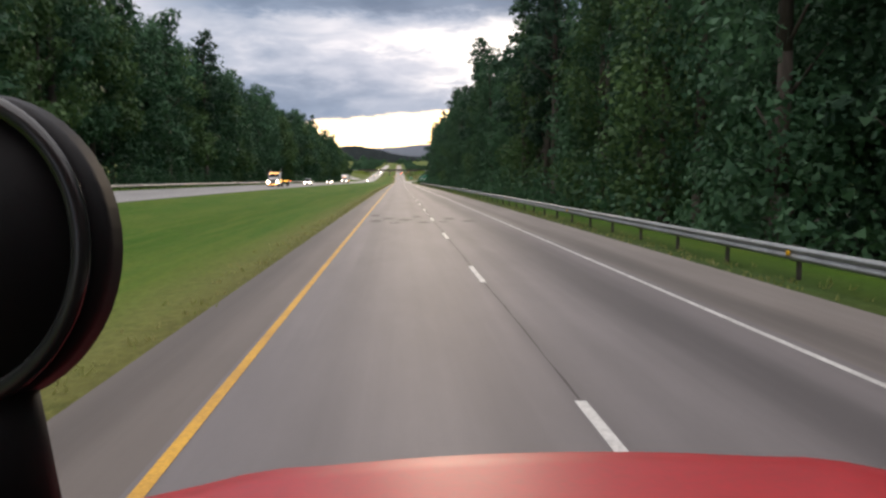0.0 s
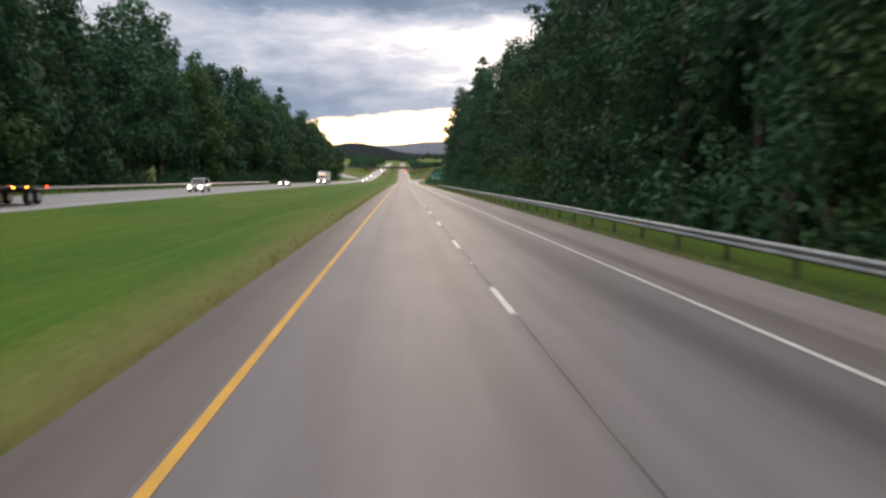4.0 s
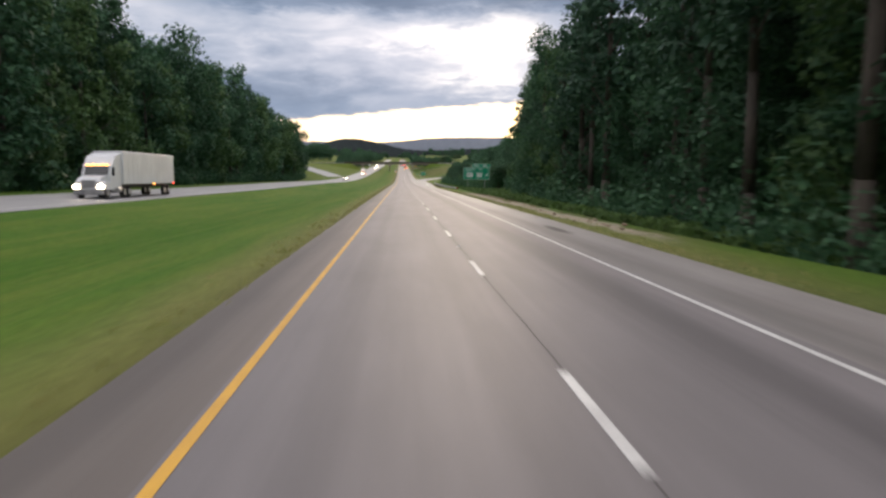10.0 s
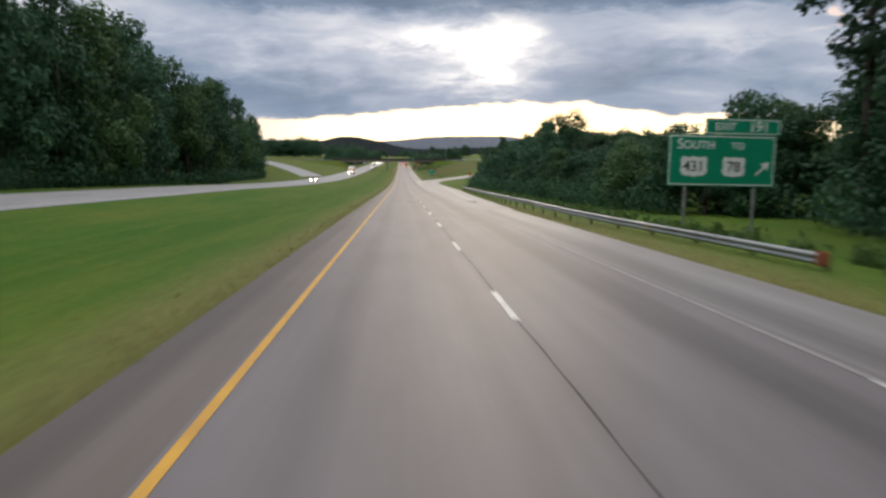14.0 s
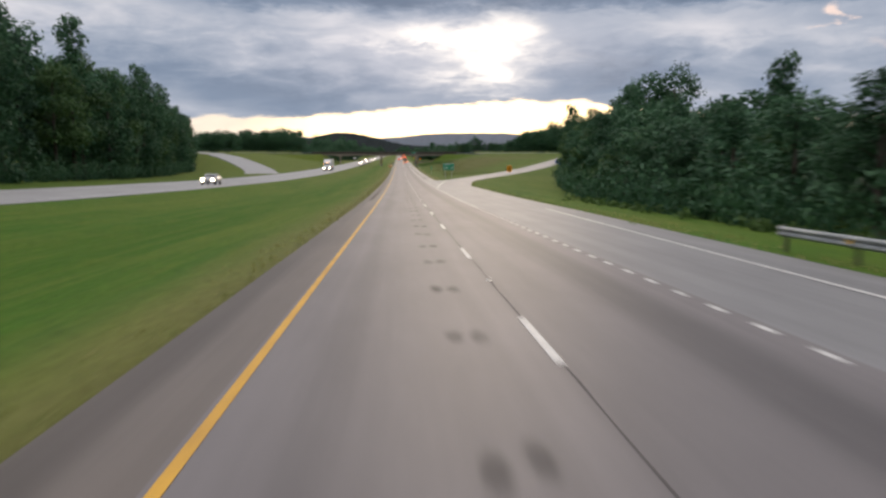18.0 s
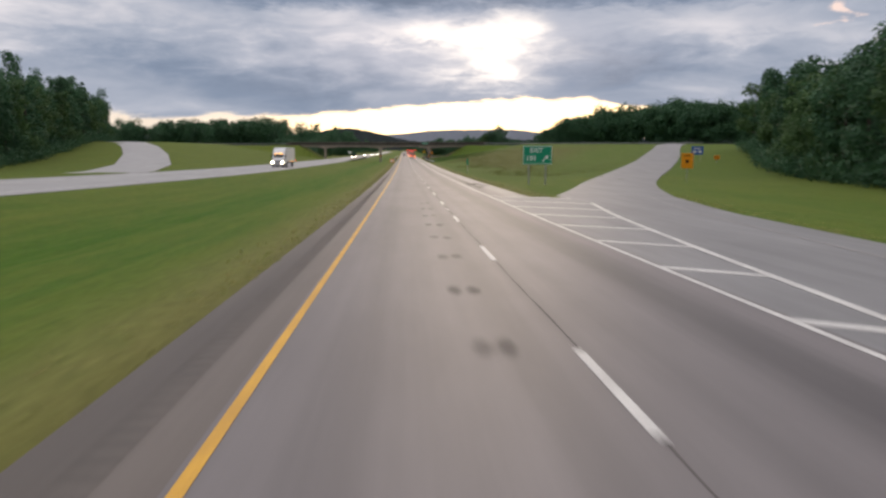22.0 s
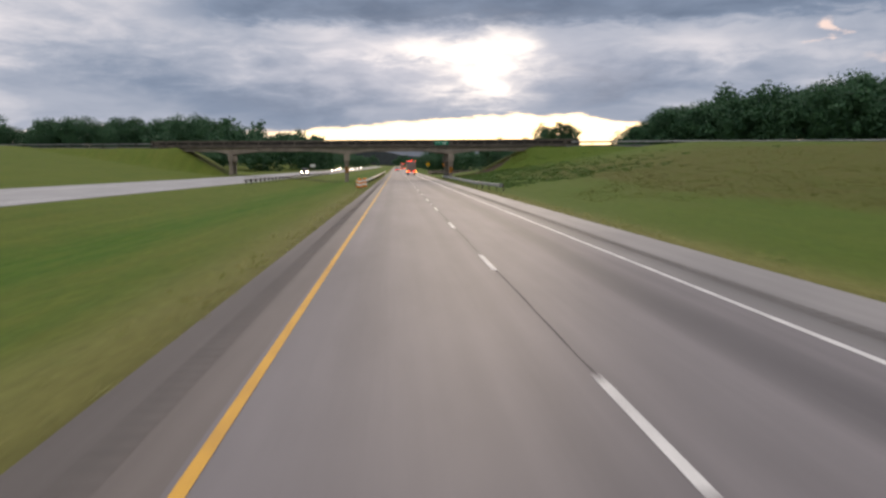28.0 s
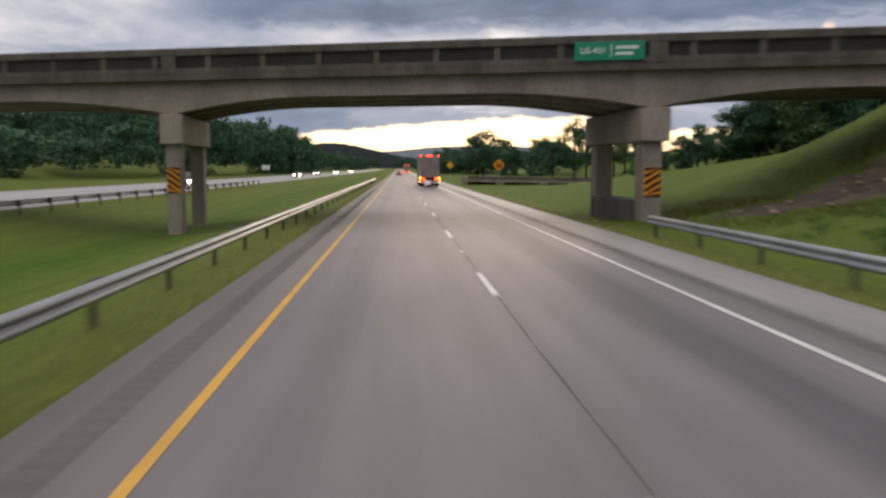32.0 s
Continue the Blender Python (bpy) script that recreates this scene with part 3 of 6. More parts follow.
def ground_rel(x, y):
    """Height of the land over the carriageway, before the embankments."""
    e = np.maximum(R_EDGE, ramp_edge(y))
    dr = np.maximum(x - e, 0)
    rise = 0.165 * sstep(y, 770, 1000) * (1 - 0.9 * sstep(y, 1062, 1110) * (1 - sstep(x, 45, 72)))
    drop = -1.6 * sstep(dr, 2.5, 9.0) * (1 - sstep(y, 380, 470)) - 0.8 * sstep(dr, 3, 10) * sstep(y, 400, 480) * (1 - sstep(y, 690, 760))
    right = np.minimum(rise * np.maximum(dr - 1.5, 0), 4.4 + 2.2 * sstep(y, 965, 1015)) + drop
    dl = np.maximum(L_EDGE - x, 0)
    span = L_EDGE - OPP_N
    u = np.clip(dl / span, 0, 1)
    lift = opp_z(np.maximum(x, OPP_N), y)
    median = u * lift - 0.65 * np.sin(np.pi * u) ** 2
    opp = opp_z(np.clip(x, OPP_F, OPP_N), y)
    do = np.maximum(OPP_F - x, 0)
    rise_l = 0.135 * sstep(y, 800, 1000) * (1 - 0.9 * sstep(y, 1075, 1125) * (1 - sstep(-x, 55, 80)))
    far = opp_z(OPP_F, y) + np.minimum(rise_l * np.maximum(do - 2, 0), 6.6) + 0.02 * np.minimum(np.maximum(do - 4, 0), 60) * (1 - sstep(y, 640, 760))
    left = np.where(x > OPP_N, median, np.where(x > OPP_F, opp, far))
    return np.where(x > L_EDGE, right, left)


def ground_z(x, y):
    x, y = np.asarray(x, float), np.asarray(y, float)
    z = road_z(y) + ground_rel(x, y)
    # ramps are benched into the slope
    for ys, xl, xr, zs, sgn in ((RAMP_Y, RAMP_L, RAMP_R, RAMP_Z, 1), (ON_Y, ON_L, ON_R, ON_Z, -1)):
        l, r, h = np.interp(y, ys, xl), np.interp(y, ys, xr), np.interp(y, ys, zs)
        out = np.maximum(np.maximum(l - x, x - r), 0)
        w = (1 - sstep(out, 1.0, 9.0)) * sstep(y, 742 if sgn > 0 else 790, 775 if sgn > 0 else 815) * (1 - sstep(y, 985, 1000))
        z = z * (1 - w) + (road_z(y) + h - 0.05) * w
    # embankments of the overpass
    off = np.abs(y - over_y(x)) / 1.033
    bank = DECK_Z - 0.25 - np.maximum(off - 6.5, 0) * 0.5
    end = np.where(x > 0, (x - 27.5), (-44.0 - x))
    bank = bank + np.minimum(end, 0) * 0.52
    return np.maximum(z, np.where(end > -14, bank, -1e3))


def strip(name, xl, xr, y0, y1, dz, mat, step=4.0, thick=0.0, zfun=None, cols=1):
    """A band of paving that follows the land between two edges."""
    n = max(2, int((y1 - y0) / step) + 1)
    ys = np.linspace(y0, y1, n)
    l = np.array([xl(y) if callable(xl) else xl for y in ys])
    r = np.array([xr(y) if callable(xr) else xr for y in ys])
    zf = zfun or (lambda x, y: road_z(y))
    verts, faces = [], []
    k = cols + 1
    for c in range(k):
        x = l + (r - l) * c / cols
        verts.append(np.stack([x, ys, zf(x, ys) + dz], 1))
    verts = np.concatenate(verts)
    for c in range(cols):
        for i in range(n - 1):
            a = c * n + i
            faces.append((a, a + n, a + n + 1, a + 1))
    if thick:
        base = len(verts)
        lo = np.concatenate([verts[:n], verts[-n:]]) - np.array((0, 0, thick))
        for i in range(n - 1):
            faces.append((i, i + 1, base + i + 1, base + i))
            j = cols * n
            faces.append((j + i, base + n + i, base + n + i + 1, j + i + 1))
        verts = np.concatenate([verts, lo])
    me = mesh_of(name, verts.tolist(), faces, mat)
    return me


# ---- ground ----
xs = np.unique(np.concatenate([np.array([-3000, -1800, -1000, -600, -400, -300, -220]), np.arange(-180, -60, 8.0), np.arange(-60, -31, 2.0), np.arange(-31, L_EDGE, 1.1),
                               [L_EDGE - 0.02, L_EDGE + 0.05, 4.0, R_EDGE - 0.05, R_EDGE + 0.02], np.arange(10.2, 30, 1.2), np.arange(30, 70, 2.5), np.arange(70, 180, 8.0),
                               np.array([200, 260, 350, 500, 800, 1400, 3000])]))
ys = np.unique(np.concatenate([np.arange(-120, 700, 6.0), np.arange(700, 1130, 3.0), np.arange(1130, 1600, 12.0), np.arange(1600, 2600, 60.0), [3000, 3600, 4300, 5000]]))
GX, GY = np.meshgrid(xs, ys)
GZ = ground_z(GX, GY)
rng = np.random.default_rng(4)
rough = rng.normal(0, 0.035, GX.shape) * np.clip((np.maximum(L_EDGE - GX, GX - R_EDGE)) / 2, 0, 1)
rough[(GX < OPP_N + 0.5) & (GX > OPP_F - 0.5)] = 0
GZ = GZ + rough
paved = ((GX > L_EDGE) & (GX < R_EDGE)) | ((GX < OPP_N - 0.3) & (GX > OPP_F + 0.3)) | ((GX > 4) & (GX < np.interp(GY, RAMP_Y, RAMP_R) - 0.4) & (GY > 470) & (GY < 742))
GZ = np.where(paved, GZ - 0.25, GZ - 0.02)
nx, ny = len(xs), len(ys)
idx = np.arange(nx * ny).reshape(ny, nx)
quads = np.stack([idx[:-1, :-1], idx[:-1, 1:], idx[1:, 1:], idx[1:, :-1]], -1).reshape(-1, 4)
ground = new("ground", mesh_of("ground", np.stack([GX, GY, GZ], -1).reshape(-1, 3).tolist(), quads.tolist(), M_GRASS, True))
tagged(ground, "mown green roadside grass with dry straw-coloured patches", "ground", kind="structure")

Y0, Y1 = -60, 2200
road = tagged(new("road", strip("road", 0.0 - 0.12, 7.25, Y0, Y1, 0.0, M_ROAD, cols=2)), "worn grey two-lane asphalt carriageway with dark wheel paths", "road", kind="structure")
shoulder_left = tagged(new("left_shoulder", strip("left_shoulder", L_EDGE, -0.12, Y0, Y1, -0.004, M_SHOULDER, thick=0.2)), "narrow dark brownish asphalt shoulder beside the median", "shoulder", kind="structure")
shoulder_right = tagged(new("right_shoulder", strip("right_shoulder", 7.25, R_EDGE, Y0, 500, -0.004, M_SHOULDER_R, thick=0.2)), "grey asphalt shoulder with a milled rumble strip", "shoulder", kind="structure")
child("paved_shoulder", strip("paved_shoulder", 7.25, R_EDGE, 745, Y1, -0.004, M_SHOULDER_R, thick=0.2), shoulder_right)
exit_ramp = tagged(new("exit_ramp", strip("exit_ramp", lambda y: 7.25, lambda y: float(np.interp(y, RAMP_Y, RAMP_R)), 500, 745, -0.004, M_RAMP, thick=0.2, cols=2)),
                   "grey asphalt exit lane and ramp climbing towards the overpass road", "ramp", kind="structure")


def ramp_top(x, y):
    return road_z(y) + np.interp(y, RAMP_Y, RAMP_Z)


def on_top(x, y):
    return road_z(y) + np.interp(y, ON_Y, ON_Z)


child("ramp_paving", strip("ramp_paving", lambda y: float(np.interp(y, RAMP_Y, RAMP_L)), lambda y: float(np.interp(y, RAMP_Y, RAMP_R)), 745, 1000, -0.002, M_RAMP, thick=0.3, zfun=ramp_top), exit_ramp)
opposite = tagged(new("opposite_road", strip("opposite_road", OPP_F, OPP_N, Y0, Y1, 0.02, M_OPP, thick=0.25, zfun=lambda x, y: road_z(y) + opp_z(x, y), cols=2)),
                  "pale asphalt opposite carriageway beyond the grass median", "road", kind="structure")
on_ramp = tagged(new("opposite_ramp", strip("opposite_ramp", lambda y: float(np.interp(y, ON_Y, ON_L)), lambda y: float(np.interp(y, ON_Y, ON_R)), 745, 1010, 0.035, M_OPP, thick=0.35, zfun=on_top)),
                 "pale asphalt slip road coming down to the opposite carriageway", "ramp", kind="structure")

# ---- road markings ----
marks = tagged(new("road_marking"), "yellow and white painted lane lines on the asphalt", "lane marking", kind="structure")
child("yellow_edge_line", strip("yellow_edge_line", -0.065, 0.055, Y0, Y1, 0.006, M_YELLOW), marks, label="solid yellow left edge line")
child("white_edge_line", strip("white_edge_line", 6.96, 7.07, Y0, 452, 0.006, M_WHITE), marks, label="solid white right edge line")
child("white_edge_line", strip("white_edge_line", 7.0, 7.11, 452, 545, 0.006, M_WORN), marks, label="worn-off stretch of the white edge line")
child("white_edge_line", strip("white_edge_line", 7.02, 7.15, 622.5, Y1, 0.006, M_WHITE), marks)
child("ramp_edge_line", strip("ramp_edge_line", lambda y: float(np.interp(y, RAMP_Y, RAMP_R)) - 1.75, lambda y: float(np.interp(y, RAMP_Y, RAMP_R)) - 1.62, 520, 622, 0.006, M_WHITE), marks)
child("ramp_edge_line", strip("ramp_edge_line", lambda y: float(np.interp(y, RAMP_Y, RAMP_R)) - 1.75, lambda y: float(np.interp(y, RAMP_Y, RAMP_R)) - 1.62, 622, 745, 0.006, M_WORN), marks)


def gore_x(y):
    return float(np.interp(y, (684, 704, 716, 728, 737), (7.15, 8.35, 9.35, 10.5, 11.7)))


child("gore_line", strip("gore_line", gore_x, lambda y: gore_x(y) + 0.2, 685, 737, 0.006, M_WHITE), marks, label="white line along the ramp side of the gore")
child("crack_seal", strip("crack_seal", lambda y: 3.645 + 0.012 * math.sin(y * 0.6), lambda y: 3.672 + 0.012 * math.sin(y * 0.6) + 0.01 * math.sin(y * 2.3), Y0, Y1, 0.003, M_SEAL, step=1.0), marks, label="dark sealed joint between the lanes")
child("opposite_edge_line", strip("opposite_edge_line", OPP_N - 1.35, OPP_N - 1.2, Y0, Y1, 0.03, M_WHITE, zfun=lambda x, y: road_z(y) + opp_z(x, y)), marks)
child("opposite_edge_line", strip("opposite_edge_line", OPP_F + 2.9, OPP_F + 3.05, Y0, Y1, 0.03, M_WHITE, zfun=lambda x, y: road_z(y) + opp_z(x, y)), marks)


def slope_pose(x, y, dz=0.0, zf=None):
    """On the road, tipped with its grade."""
    g = float(road_z(y + 1) - road_z(y - 1)) / 2
    return pose(x, y, float(zf(x, y) if zf else road_z(y)) + dz, math.degrees(math.atan(g)), 0, 0)


dash = from_bm("lane_dash", boxes((-0.06, 0.06, -1.55, 1.55, 0.001, 0.007)), M_WHITE)
k = -4
while -4.1 + 12.192 * k < 1700:
    child("lane_dash", dash, marks, slope_pose(3.64, -4.1 + 12.192 * k - 1.52, 0.0))
    k += 1
dot = from_bm("exit_dash", boxes((-0.06, 0.06, -0.34, 0.34, 0.001, 0.007)), M_WHITE)
for i in range(43):
    child("exit_dash", dot, marks, slope_pose(7.06, 546.4 + 1.77 * i))
for i in range(10):
    y = 746.4 - 5.95 * i
    x1 = gore_x(y - 1.5) + 0.05
    if x1 < 7.6:
        break
    bm = bmesh.new()
    back = -0.85 * (x1 - 7.1)
    q = [(7.1, -0.22), (x1, back - 0.22), (x1, back + 0.22), (7.1, 0.22)]
    bm.faces.new([bm.verts.new((x, dy, 0.006 + float(road_z(y + dy) - road_z(y)))) for x, dy in q])
    child("gore_bar", from_bm("gore_bar", bm, M_WHITE), marks, pose(0, y, float(road_z(y))))
reflector = from_bm("road_stud", boxes((-0.05, 0.05, -0.05, 0.05, 0.0, 0.018), bevel=0.006), M_SIGNW)
for i in range(22):
    child("road_stud", reflector, marks, slope_pose(3.64, -4.1 + 12.192 * (4 * i) + 4.6), "white raised reflector stud" if i == 0 else "")
# paired dark tyre stains in the wheel path
bm = bmesh.new()
bmesh.ops.create_circle(bm, cap_ends=True, segments=14, radius=1.0)
for v in bm.verts:
    v.co.z = 0.003
stain = from_bm("tyre_stain", bm, M_STAIN)
for y in [192.3 + 5.1 * i for i in range(12)] + [515.3 + 4.94 * i for i in range(46)]:
    for x in ((2.86, 3.18) if y < 400 else (2.47, 2.81)):
        child("tyre_stain", stain, marks, slope_pose(x + random.uniform(-.04, .04), y + random.uniform(-0.25, 0.25)) @ Matrix.Diagonal((0.19, random.uniform(0.6, 0.8), 1, 1)))
# scuffs and skid smears on the shoulders
scuff = stain.copy()
scuff.name = "scuff"
scuff.materials[0] = M_SCUFF
for x, y, w, l in ((7.7, 772, 0.35, 2.2), (8.2, 770.6, 0.5, 1.6), (8.8, 769.5, 0.5, 1.5), (8.5, 772.5, 0.6, 1.8), (9.0, 767.5, 0.4, 1.2), (7.6, 768.5, 0.25, 1.6), (8.3, 764, 0.4, 2.4),
                   (9.2, 88, 0.55, 0.5), (-1.15, 262, 0.3, 0.9), (-0.8, 263.2, 0.35, 0.8), (-1.2, 202.3, 0.22, 0.7), (8.4, 350, 0.4, 4), (8.6, 520, 0.5, 5)):
    child("scuff", scuff, marks, slope_pose(x, y, 0.001) @ Matrix.Diagonal((w, l, 1, 1)), "dark rubber scuff on the shoulder" if y == 772 else "")
soil_mark = stain.copy()
soil_mark.name = "oil_patch"
soil_mark.materials[0] = soft_stain("faint_oil_patch", (0.05, 0.046, 0.045), 0.40)
for x, y, w, l in ((0.7, 41.5, 0.5, 1.6), (1.3, 44.0, 0.45, 1.4), (2.2, 42.5, 0.6, 1.2), (2.9, 46.0, 0.4, 1.5), (0.5, 47.5, 0.4, 1.8), (3.1, 40.2, 0.45, 1.0), (4.6, 43.5, 0.5, 1.2), (5.4, 41.0, 0.5, 1.3), (1.7, 39.8, 0.5, 0.9), (4.1, 40.6, 0.35, 0.8)):
    child("oil_patch", soil_mark, marks, slope_pose(x, y, 0.001) @ Matrix.Diagonal((w, l, 1, 1)), "faint dark oil patch on the lane" if y == 41.5 else "")
# milled grooves of the rumble strips
verts, faces = [], []
for x0, x1, ya, yb in ((-0.95, -0.6, 640, 1150), (7.75, 8.1, 760, 1150)):
    for y in np.arange(ya, yb, 0.36):
        b = len(verts)
        for x, d in ((x0, 0), (x1, 0), (x1, 0.16), (x0, 0.16)):
            verts.append((x, y + d, float(road_z(y + d)) + 0.0015))
        faces.append((b, b + 1, b + 2, b + 3))
M_RUMBLE = material("milled_groove_asphalt", (0.098, 0.085, 0.074), 0.62, scale=1.0, bump=0.2, space="World")
ob = child("rumble_strip", mesh_of("rumble_strip", verts, faces, M_RUMBLE), marks, label="milled rumble strip grooves")
tagged(ob, kind="stuff")

# ---- guardrails ----
W_PROFILE = [(0.0, 0.00), (0.035, 0.02), (0.075, 0.055), (0.075, 0.095), (0.035, 0.13), (0.0, 0.155), (0.035, 0.18), (0.075, 0.215), (0.075, 0.255), (0.035, 0.29), (0.0, 0.31)]


def guardrail(label, line, y0, y1, side, dip=None):
    """W-beam rail on posts along x = line(y); side: +1 faces to +x."""
    zf = lambda x, y: float(max(ground_z(x, y), road_z(y) - 0.3))
    base = thing("guardrail", pose(line(y0), y0, zf(line(y0), y0)), label, "guardrail", "highway guardrails")
    inv = base.matrix_basis.inverted()
    n = max(2, int((y1 - y0) / 3.81) + 1)
    seg = np.linspace(y0, y1, n)
    for i in range(n - 1):
        verts, faces = [], []
        for y in (seg[i], seg[i + 1] + 0.12):
            x = line(y)
            z = zf(x, y) + (dip(y) if dip else 0.0)
            for d, h in W_PROFILE:
                verts.append(inv @ Vector((x + side * (d + 0.10), y, z + 0.42 + h)))
            for d, h in W_PROFILE[::-1]:
                verts.append(inv @ Vector((x + side * (d + 0.092), y, z + 0.42 + h)))
        m = len(W_PROFILE) * 2
        for j in range(m):
            faces.append((j, (j + 1) % m, m + (j + 1) % m, m + j))
        child("rail_beam", mesh_of("rail_beam", verts, faces, M_STEEL, True), base)
    post = from_bm("post", boxes((-0.045, 0.045, -0.05, 0.05, -0.35, 0.70), bevel=0.01), M_POST)
    block = from_bm("spacer_block", boxes((-0.05, 0.05, -0.07, 0.07, 0.40, 0.74), bevel=0.008), M_POST)
    stud = from_bm("reflector", boxes((-0.03, 0.03, -0.05, 0.05, -0.05, 0.05), bevel=0.008), M_AMBER)
    for y in seg:
        x = line(y)
        p = child("post", post, base, inv @ pose(x - side * 0.08, y, zf(x, y) + (dip(y) if dip else 0.0)))
        child("spacer_block", block, p, pose(side * 0.12, 0, 0))
        if round((y - y0) / 3.81) % 6 == 3:
            child("reflector", stud, base, inv @ pose(x + side * 0.19, y, zf(x, y) + (dip(y) if dip else 0.0) + 0.575), "small amber reflector")
    return base, inv


def rail_cap(base, inv, x, y, z, mat, label="orange and yellow reflective end plate"):
    bm = boxes((-0.20, 0.10, -0.03, 0.03, 0.40, 0.76), bevel=0.015)
    child("end_cap", from_bm("end_cap", bm, mat), base, inv @ pose(x, y, z), label)


def straight(x):
    return lambda y: x


RX = 10.5
guardrail("galvanised steel guardrail on timber posts beside the wooded slope", lambda y: RX + 0.9 * float(sstep(y, 300, 328)), -40, 327, -1)
b, inv = guardrail("galvanised steel guardrail behind the exit lane shoulder", lambda y: max(RX + 0.2, float(np.interp(y, RAMP_Y, RAMP_R)) + 0.7) + 1.35 * float(1 - sstep(y, 462, 490)), 462.5, 592, -1, dip=lambda y: -0.32 * float(1 - sstep(y, 462, 505)))
rail_cap(b, inv, 12.0, 462.4, float(ground_z(12.0, 462)) - 0.32, M_RUST, "faded red end plate")
b, inv = guardrail("galvanised steel guardrail leading to the overpass pier", lambda y: RX - 0.15 + 0.9 * float(1 - sstep(y, 950, 968)), 951, 1029, -1)
rail_cap(b, inv, 11.1, 950.9, float(ground_z(11.1, 951)), M_STEEL, "plain steel end plate")
b, inv = guardrail("galvanised median guardrail with flared end", lambda y: -2.45 - 0.9 * float(1 - sstep(y, 975, 990)), 976, 1150, 1)
rail_cap(b, inv, -3.2, 975.9, float(ground_z(-3.2, 976)), M_AMBER)
guardrail("low median guardrail beside the opposite carriageway", straight(-18.3), 985, 1120, -1)
guardrail("steel guardrail on the far side of the opposite carriageway", straight(-32.3), -40, 335, 1)

# ---- overpass ----
bridge = thing("overpass_bridge", pose(0, 1038, float(road_z(1040))), "weathered concrete girder overpass with arched beams and open parapet", "bridge")
BZ = 6.47                                  # deck surface over the carriageway
SPANS = (-48.5, -32.6, -8.35, 12.2, 33.5)   # abutments and piers along the bridge
DEEP, MIDH = 1.46, 0.76


def girder_outline(a, b, haunch_a, haunch_b):
    pts = []
    n = 18
    for i in range(n + 1):
        u = i / n
        h = MIDH
        if haunch_a:
            h += (DEEP - MIDH) * max(0, 1 - u / 0.30) ** 1.8
        if haunch_b:
            h += (DEEP - MIDH) * max(0, 1 - (1 - u) / 0.30) ** 1.8
        pts.append((a + (b - a) * u, h))
    return pts


def girder(y0, y1):
    bm = bmesh.new()
    for i in range(4):
        pts = girder_outline(SPANS[i], SPANS[i + 1], i > 0, i < 3)
        low = [(x, BZ - 0.28 - h) for x, h in pts]
        loop = [(SPANS[i], BZ - 0.28)] + low + [(SPANS[i + 1], BZ - 0.28)]
        a = [bm.verts.new((x, y0, z)) for x, z in loop]
        c = [bm.verts.new((x, y1, z)) for x, z in loop]
        for k in range(1, len(loop) - 2):
            bm.faces.new((a[k], a[k + 1], c[k + 1], c[k]))
        for v in (a, c):
            for k in range(1, len(loop) - 2):
                top0 = bm.verts.new((v[k].co.x, v[k].co.y, BZ - 0.28))
                top1 = bm.verts.new((v[k + 1].co.x, v[k + 1].co.y, BZ - 0.28))
                bm.faces.new((v[k], v[k + 1], top1, top0))
    bmesh.ops.remove_doubles(bm, verts=bm.verts, dist=0.001)
    return bm


for y in (0.30, 2.7, 5.15, 7.6):
    part("girder", girder(y, y + 0.55), M_CONCRETE, bridge)
part("deck_slab", boxes((-48.5, 33.5, -0.15, 8.65, BZ - 0.28, BZ), bevel=0.02), M_CONCRETE_D, bridge, "stained concrete deck slab, darkened for the shaded underside")
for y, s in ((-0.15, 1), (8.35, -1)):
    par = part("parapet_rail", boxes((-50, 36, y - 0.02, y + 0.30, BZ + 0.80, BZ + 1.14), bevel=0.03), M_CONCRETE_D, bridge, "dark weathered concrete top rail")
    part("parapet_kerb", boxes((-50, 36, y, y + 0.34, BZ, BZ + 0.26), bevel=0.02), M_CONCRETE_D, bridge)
    part("recessed_panel", boxes((-50, 36, y + 0.13, y + 0.21, BZ + 0.262, BZ + 0.798)), M_PANEL, bridge, "recessed parapet panel, coloured dark for the shaded openings")
    postm = from_bm("parapet_post", boxes((-0.13, 0.13, y + 0.04, y + 0.26, BZ + 0.262, BZ + 0.798), bevel=0.02), M_CONCRETE_D)
    for i in range(35):
        child("parapet_post", postm, bridge, pose(-49 + 2.5 * i, 0, 0))
    wide = from_bm("pier_pilaster", boxes((-0.35, 0.35, y - 0.03, y + 0.33, BZ + 0.01, BZ + 0.795), bevel=0.03), M_CONCRETE_D)
    for x in SPANS:
        child("pier_pilaster", wide, bridge, pose(x, 0, 0))
